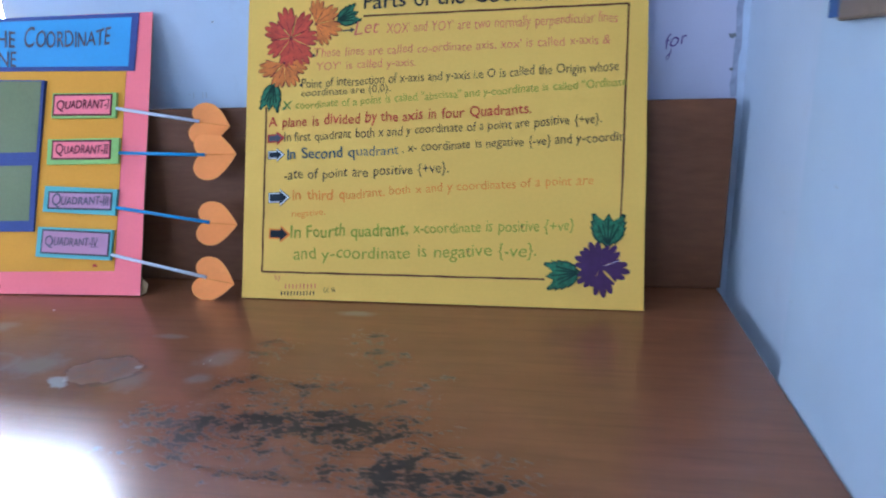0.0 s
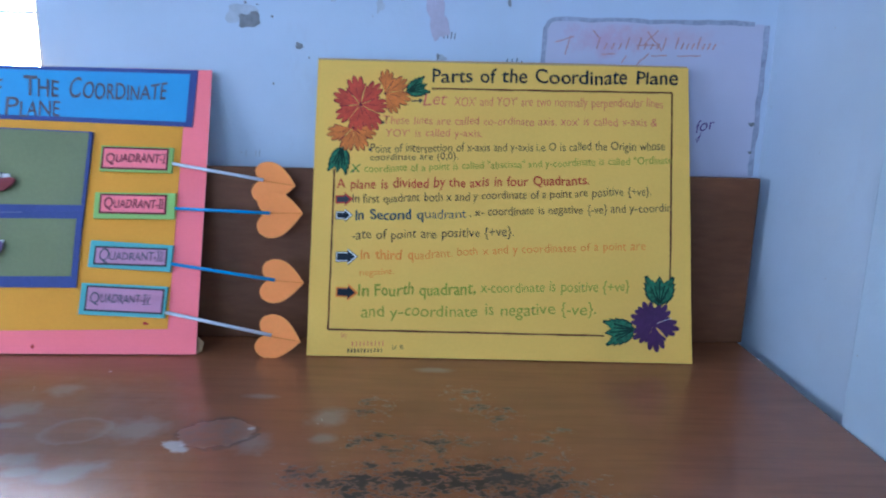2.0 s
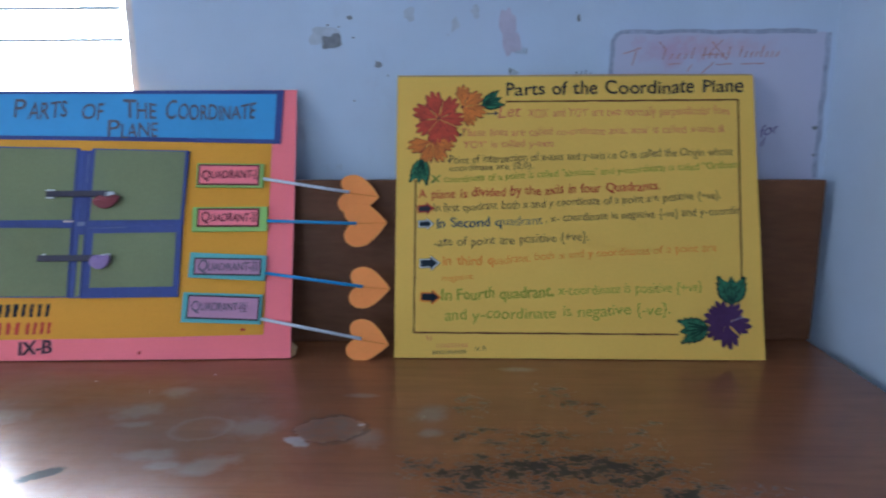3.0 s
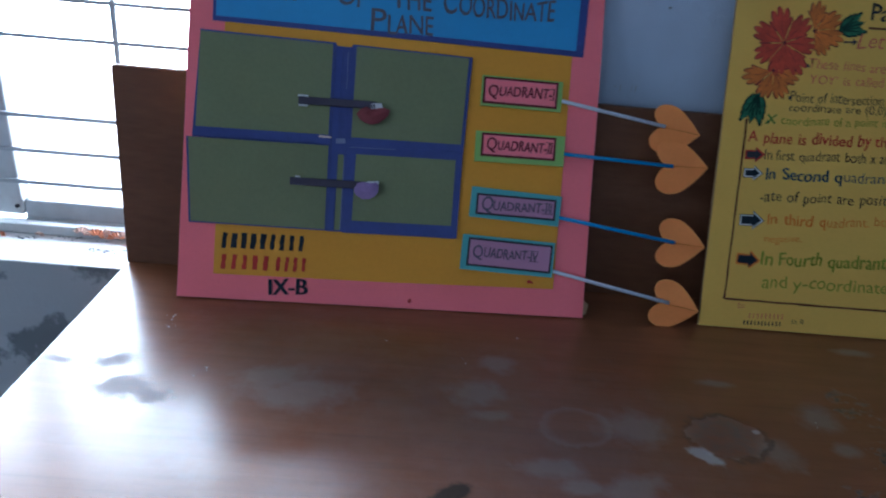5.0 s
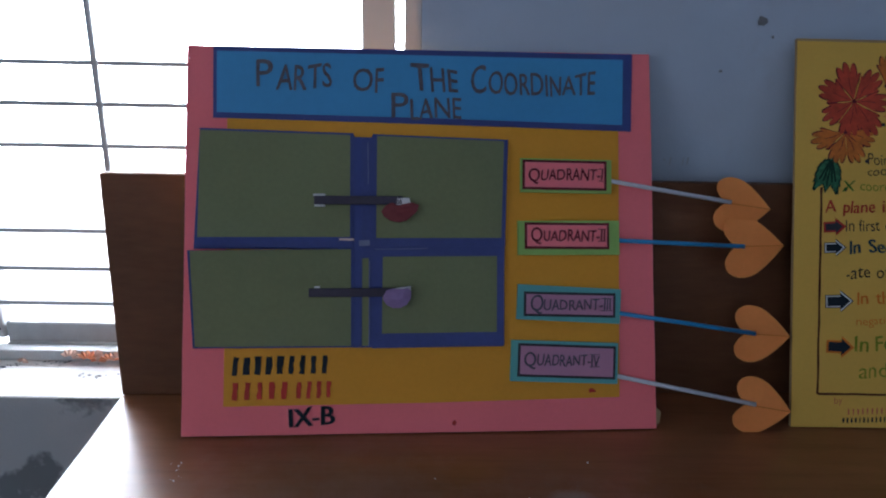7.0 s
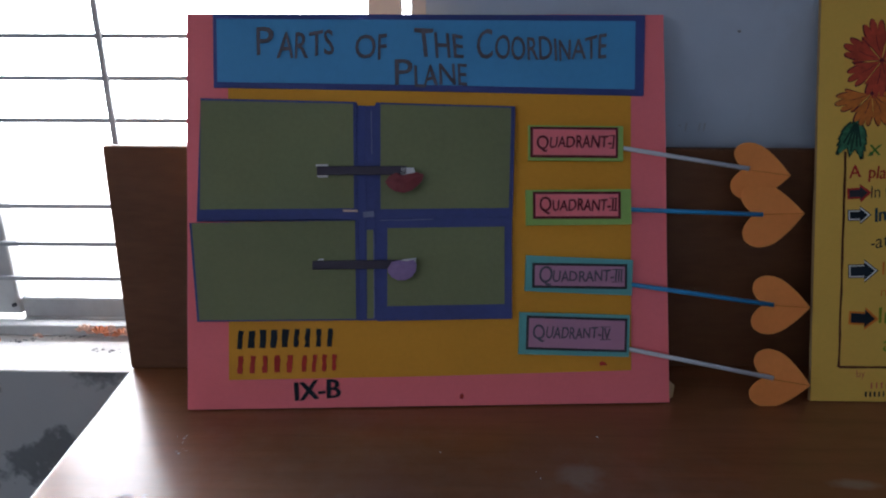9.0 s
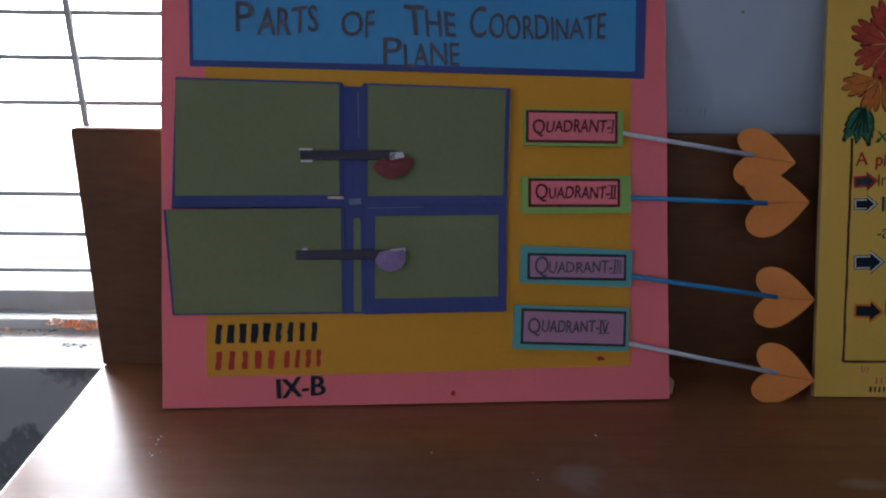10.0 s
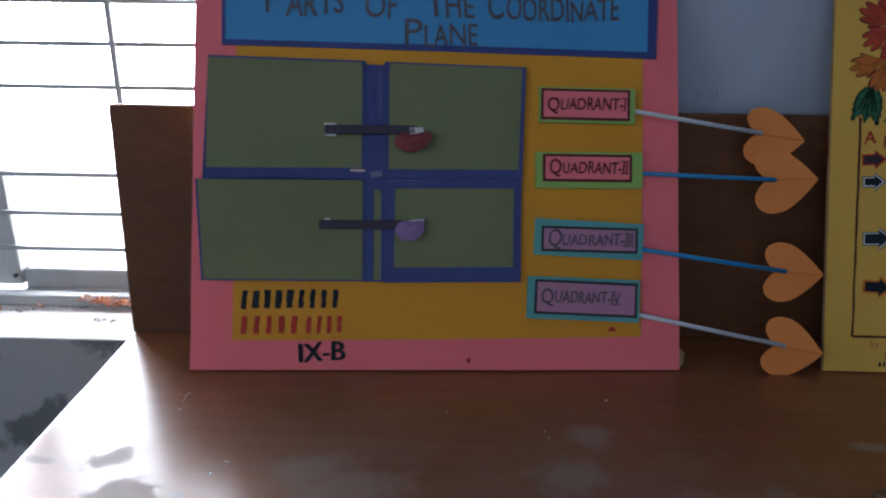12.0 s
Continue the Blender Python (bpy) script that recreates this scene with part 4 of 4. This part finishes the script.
flap([(0.0185, 0.2560, 0.0052), (0.2310, 0.2570, 0.0052), (0.2308, 0.4172, 0.0052), (0.0205, 0.4222, 0.0060)], (0.0005, 0.0150, 0.0040, 0.0030))
flap([(0.2570, 0.2580, 0.0052), (0.4440, 0.2590, 0.0052), (0.4490, 0.4098, 0.0080), (0.2580, 0.4163, 0.0052)], (0.0060, 0.0120, 0.0055, 0.0025))
flap([(0.0176, 0.1200, 0.0120), (0.2335, 0.1190, 0.0054), (0.2330, 0.2550, 0.0066), (0.0165, 0.2510, 0.0390)], (0.0030, 0.0020, 0.0045, 0.0005))
flap([(0.2575, 0.1175, 0.0052), (0.4418, 0.1190, 0.0052), (0.4430, 0.2570, 0.0060), (0.2590, 0.2560, 0.0052)], (0.0135, 0.0200, 0.0105, 0.0120))
part("hinge_strip", slab(wavy((0.2335, 0.1185), (0.2335, 0.4120), 8, 0.0003) + wavy((0.2430, 0.4120), (0.2430, 0.1185), 8, 0.0003), 0.0048, 0.0062), NAVY, pb)
part("hinge_strip", slab(wavy((0.2445, 0.1190), (0.2445, 0.4115), 8, 0.0003) + wavy((0.2560, 0.4115), (0.2560, 0.1190), 8, 0.0003), 0.0048, 0.0058), COBALT, pb)
part("green_strip", slab(rect(0.2440, 0.1210, 0.2530, 0.2420), 0.0055, 0.0064), GREEN, pb)
part("crease_line", stroke(wavy((0.2535, 0.121), (0.2540, 0.238), 8, 0.0003), 0.0011, 0.0056, 0.0068), TAPE, pb)
part("crease_line", stroke(wavy((0.2520, 0.345), (0.2515, 0.405), 6, 0.0003), 0.0011, 0.0056, 0.0068), TAPE, pb)
part("crease_line", stroke(wavy((0.262, 0.2545), (0.335, 0.2555), 6, 0.0003), 0.0009, 0.0072, 0.0084), TAPE, pb)
part("tape_scrap", slab(turned((0.222, 0.2680), 0.020, 0.0030, -1), 0.0070, 0.0080), SHAVEPINK, pb)
part("tape_scrap", slab(turned((0.247, 0.2630), 0.015, 0.0080, 4), 0.0070, 0.0078), TAPE, pb)


def folded_tab(c, rx, ry, h, rim):
    """A pinched paper tab: an uneven outline folded up to a short ridge."""
    bm = bmesh.new()
    low = [bm.verts.new((c[0] + rx * x, c[1] + ry * y, c[2] - h)) for x, y in rim]
    edge = [bm.verts.new((c[0] + rx * x, c[1] + ry * y, c[2])) for x, y in rim]
    ridge = [bm.verts.new((c[0] + rx * x * 0.45, c[1] + ry * (0.12 + 0.30 * y), c[2] + h * random.uniform(0.7, 1.0))) for x, y in rim]
    n = len(rim)
    for i in range(n):
        k = (i + 1) % n
        bm.faces.new((low[i], low[k], edge[k], edge[i]))
        bm.faces.new((edge[i], edge[k], ridge[k], ridge[i]))
    bm.faces.new(ridge)
    bm.faces.new(low[::-1])
    bmesh.ops.recalc_face_normals(bm, faces=bm.faces[:])
    return bm


LIPS = [(-1.0, 0.0), (-0.80, 0.50), (-0.45, 0.82), (-0.10, 0.60), (0.25, 0.72), (0.62, 0.85), (1.0, 0.62), (0.92, 0.10), (0.68, -0.35), (0.35, -0.80), (-0.05, -1.0), (-0.50, -0.85), (-0.85, -0.45)]
CUP = [(-1.0, 0.15), (-0.75, 0.72), (-0.25, 0.90), (0.30, 0.82), (0.80, 0.95), (1.0, 0.55), (0.95, -0.10), (0.70, -0.62), (0.25, -0.95), (-0.30, -0.98), (-0.75, -0.65), (-0.98, -0.20)]
for (u0, u1, v), knob, c, r in (((0.1780, 0.300, 0.3220), REDOVAL, (0.2965, 0.3060), (0.026, 0.0150)), ((0.1715, 0.292, 0.1945), VIOLET, (0.2925, 0.1870), (0.0195, 0.0145))):
    strap = part("strap", box((u0, v - 0.0060, 0.0110), (u1, v + 0.0060, 0.0150), 0.0012), STRAP, pb, "dark strip that closes the flaps")
    part("strap_stand", box((u0 + 0.004, v - 0.004, 0.0066), (u0 + 0.018, v + 0.004, 0.0108), 0.0006), WHITEPAPER, strap)
    part("strap_tip", box((u0 - 0.0012, v + 0.0062, 0.0100), (u0 + 0.0150, v + 0.0088, 0.0136), 0.0004), WHITEPAPER, strap)
    if knob is REDOVAL:
        part("strap_tip", box((u0 + 0.0005, v - 0.0088, 0.0100), (u0 + 0.0150, v - 0.0062, 0.0136), 0.0004), WHITEPAPER, strap)
        part("paper_corner", slab([(0.292, 0.3255), (0.309, 0.3255), (0.312, 0.3155), (0.291, 0.3155)], 0.0120, 0.0150), WHITEPAPER, strap)
    else:
        part("paper_corner", slab([(0.277, 0.1880), (0.283, 0.1985), (0.296, 0.2015), (0.3115, 0.2030), (0.3095, 0.1860)], 0.0120, 0.0150), WHITEPAPER, strap)
    part("tab", folded_tab((c[0], c[1], 0.0190), r[0], r[1], 0.0038, LIPS if knob is REDOVAL else CUP), knob, strap, "folded paper pull tab")

# two first names, kept as plain bars, and the class
letter_bars((0.064, 0.0815), (0.200, 0.0840), 0.0245, 9, 0.0072, BLUEBLACK, pb, 0.0022, 0.04)
letter_bars((0.063, 0.0480), (0.146, 0.0490), 0.0230, 5, 0.0066, REDINK, pb, 0.0022, 0.03)
letter_bars((0.151, 0.0490), (0.205, 0.0505), 0.0225, 4, 0.0062, REDINK, pb, 0.0022, 0.03)
lettering("IX-B", (0.1440, 0.0115), (0.2055, 0.0140), 0.0255, BLUEBLACK, pb, 0.0014, 0.024, 0.0)

# name tags, straws and hearts
for words, c, w, h, a, card, fc, fw, fh, fa, face, rim, ink in (
        ("QUADRANT-I", (0.5325, 0.3592), 0.1310, 0.0480, -0.8, LIME, (0.5300, 0.3600), 0.1215, 0.0425, -0.8, TAGPINK, MAROON, MAROON),
        ("QUADRANT-II", (0.5352, 0.2708), 0.1455, 0.0485, 0.2, LIME, (0.5325, 0.2735), 0.1215, 0.0375, -0.3, TAGPINK, MAROON, MAROON),
        ("QUADRANT-III", (0.5345, 0.1770), 0.1475, 0.0490, -3.0, TEAL, (0.5352, 0.1763), 0.1310, 0.0345, -1.4, LILAC, BLACK, PENCIL),
        ("QUADRANT-IV", (0.5270, 0.0960), 0.1520, 0.0570, -2.2, TEAL, (0.5300, 0.0970), 0.1390, 0.0465, -2.4, LILAC, BLACK, PENCIL)):
    tag = part("name_tag", slab(turned(c, w, h, a), 0.0012, 0.0080), card, pb, "raised card tag with a bordered label")
    part("tag_border", slab(turned(fc, fw, fh, fa), 0.0075, 0.0086), rim, tag)
    part("tag_face", slab(turned(fc, fw - 0.0070, fh - 0.0070, fa), 0.0080, 0.0092), face, tag)
    k = math.sin(radians(fa))
    lift = 0.004 if words != "QUADRANT-IV" else 0.010
    u0, u1 = fc[0] - fw * 0.43, fc[0] + fw * (0.45 if words != "QUADRANT-IV" else 0.33)
    base, rise = fc[1] - 0.0085 + lift * 0.3, k * fw * 0.4
    uq = u0 + (u1 - u0) * 0.155
    lettering("Q", (u0, base - 0.0015), (uq, base - 0.0015), 0.0215, ink, tag, 0.0096, 0.004, 0.10)
    lettering(words[1:], (uq + 0.0015, base + rise * 0.16), (u1, base + rise), 0.0165, ink, tag, 0.0096, 0.004, 0.10)
    wide = {"I": 0.006, "II": 0.010, "III": 0.015, "IV": 0.014}[words.split("-")[1]]
    for dv in (0.0, 0.0172):
        y = fc[1] - 0.0087 + lift * 0.3 + k * fw * 0.4 + dv
        part("numeral_bar", stroke(wavy((u1 - wide, y), (u1 + 0.001, y), 3, 0.0002), 0.0010, 0.0090, 0.0097), ink, tag)


def heart_mesh(tip, length, span, deg, fold, z):
    """A folded paper heart whose tip points along deg; its halves bend back from the crease."""
    half = [(-1.0, 0.0), (-1.13, 0.22), (-1.20, 0.50), (-1.14, 0.79), (-0.98, 0.96), (-0.79, 1.0), (-0.58, 0.91), (-0.38, 0.68), (-0.18, 0.36), (0.0, 0.0)]
    side = []
    for i in range(len(half) - 1):
        p = [Vector(half[max(0, min(len(half) - 1, i + d))]) for d in (-1, 0, 1, 2)]
        for t in (0.0, 0.25, 0.5, 0.75):
            q = 0.5 * (2 * p[1] + (p[2] - p[0]) * t + (2 * p[0] - 5 * p[1] + 4 * p[2] - p[3]) * t * t + (3 * p[1] - p[0] - 3 * p[2] + p[3]) * t ** 3)
            side.append((q.x * length, max(q.y, 0.0) * span / 2))
    ring = side + [(0.0, 0.0)] + [(x, -y) for x, y in side[:0:-1]]
    m, n = len(side), 2 * len(side)
    k, q = math.cos(radians(deg)), math.sin(radians(deg))
    bm = bmesh.new()
    vs = [[bm.verts.new((tip[0] + x * k - y * q, tip[1] + x * q + y * k, z + lift - abs(y) * fold)) for x, y in ring] for lift in (0.0, 0.0007)]
    for r in vs:
        bm.faces.new(r[:m + 1])
        bm.faces.new([r[0]] + r[n - 1:m - 1:-1])
    for i in range(n):
        j = (i + 1) % n
        bm.faces.new((vs[0][i], vs[0][j], vs[1][j], vs[1][i]))
    bmesh.ops.recalc_face_normals(bm, faces=bm.faces[:])
    return bm


for straw, a, b, tip, length, span, deg, z in (
        (STRAW_W, (0.598, 0.3525), (0.7690, 0.3215), (0.8290, 0.3120), 0.067, 0.080, -8, 0.0130),
        (STRAW_B, (0.6085, 0.2672), (0.7850, 0.2580), (0.8450, 0.2595), 0.071, 0.090, 1, 0.0170),
        (STRAW_B, (0.6060, 0.1638), (0.7980, 0.1345), (0.8510, 0.1300), 0.066, 0.081, -4, 0.0160),
        (STRAW_W, (0.6020, 0.0752), (0.7960, 0.0350), (0.8490, 0.0235), 0.067, 0.080, -10, 0.0160)):
    part("straw", tube((*a, 0.0050), (*b, z + 0.0030), 0.0031), straw, pb, "white plastic straw" if straw is STRAW_W else "blue plastic straw", True)
    part("heart", heart_mesh(tip, length, span, deg, 0.22, z), ORHEART, pb, "folded orange paper heart")
    turn = Vector((math.cos(radians(deg)), math.sin(radians(deg))))
    # thin strip along the fold, with its shade put in as darker orange
    crease = [tuple(Vector(tip) - turn * length * f) for f in (0.96, 0.7, 0.45, 0.2, 0.03)]
    part("crease", stroke(crease, 0.0010, z + 0.0002, z + 0.0011), FOLD, pb, "darker orange line painting the shade of the fold")

# ---- small things ----
def shaving(at, size, deg, material, curl):
    """A curled fan of pencil wood."""
    bm = bmesh.new()
    n = 14
    inner, outer = [], []
    for i in range(n + 1):
        f = i / n
        a = curl * f
        rr = size * (1 + 0.10 * math.sin(i * 2.4))
        inner.append(bm.verts.new((math.cos(a) * size * 0.35, math.sin(a) * size * 0.35, size * 0.55)))
        outer.append(bm.verts.new((math.cos(a) * rr, math.sin(a) * rr, 0.0004 + 0.10 * size * (1 + math.sin(i * 2.4)))))
    for i in range(n):
        bm.faces.new((inner[i], outer[i], outer[i + 1], inner[i + 1]))
    bmesh.ops.solidify(bm, geom=bm.faces[:], thickness=0.0006)
    ob = solid("pencil_shaving", bm, material, "curled pencil shaving lying on the dusty sill", "shaving")
    ob["group"] = "shavings on the sill"
    ob.matrix_world = pose(at[0], at[1], SZ + size * 0.62, 62, 0, deg)
    return ob


for at, size, deg, m, curl in (((-2.044, 1.490), 0.019, 10, SHAVEPINK, 2.6), ((-2.005, 1.472), 0.022, 30, SHAVING, 2.2), ((-1.992, 1.484), 0.020, -20, SHAVEPINK, 2.8), ((-1.970, 1.482), 0.017, 40, SHAVING, 2.8),
                               ((-1.956, 1.488), 0.017, 15, SHAVEPINK, 3.0), ((-2.130, 1.482), 0.010, 20, SHAVEPINK, 2.4), ((-2.20, 1.470), 0.010, -10, SHAVING, 2.4)):
    shaving(at, size, deg, m, curl)

crumbs = bmesh.new()
for cx, cy, n in ((-1.688, 1.080, 5), (-1.687, 1.055, 4), (-1.359, 1.064, 1), (-1.60, 0.957, 4), (-1.247, 1.023, 2), (-0.78, 0.93, 2), (-1.16, 1.10, 2)):
    for i in range(n):
        x, y, s = cx + random.gauss(0, 0.006), cy + random.gauss(0, 0.006), random.uniform(0.0005, 0.0014)
        ring = [crumbs.verts.new((x + s * random.uniform(0.6, 1.3) * math.cos(q), y + s * random.uniform(0.6, 1.3) * math.sin(q), 0.0003)) for q in (0, 1.2, 2.5, 3.7, 5.0)]
        peak = crumbs.verts.new((x, y, 0.0003 + s * 0.6))
        for k in range(5):
            crumbs.faces.new((ring[k], ring[(k + 1) % 5], peak))
tagged(new("paper_crumbs", finish("paper_crumbs", crumbs, WHITEPAPER)), "tiny white paper crumbs scattered on the desk", "crumbs", "", "stuff")

dust = bmesh.new()
for i in range(40):
    cx, cy = ((-1.985, 1.447), (-2.15, 1.485), (-2.05, 1.50))[i % 3]
    x, y = random.gauss(cx, 0.030), random.gauss(cy, 0.006)
    s = random.uniform(0.001, 0.0038)
    v = [dust.verts.new((x + s * random.uniform(0.6, 1.8) * math.cos(a), y + s * random.uniform(0.4, 1) * math.sin(a), SZ + 0.0006)) for a in (0, 1.3, 2.5, 3.8, 5.1)]
    top = dust.verts.new((x, y, SZ + 0.0006 + s * 0.5))
    for k in range(5):
        dust.faces.new((v[k], v[(k + 1) % 5], top))
tagged(new("sill_dirt", finish("sill_dirt", dust, CHIP)), "grey graphite dust and crumbs on the sill", "dirt", "", "stuff")

lid = thing("round_lid", "dark blue grey round plastic lid lying on the desk", "lid", pose(-1.352, 0.628, 0.0))
rim_bm = bmesh.new()
bmesh.ops.create_cone(rim_bm, cap_ends=True, segments=48, radius1=0.056, radius2=0.053, depth=0.012)
bmesh.ops.translate(rim_bm, verts=rim_bm.verts[:], vec=(0, 0, 0.006))
bmesh.ops.bevel(rim_bm, geom=[e for e in rim_bm.edges if all(v.co.z > 0.011 for v in e.verts)], offset=0.002, segments=3, affect="EDGES")
part("rim", rim_bm, DARKLID, lid)
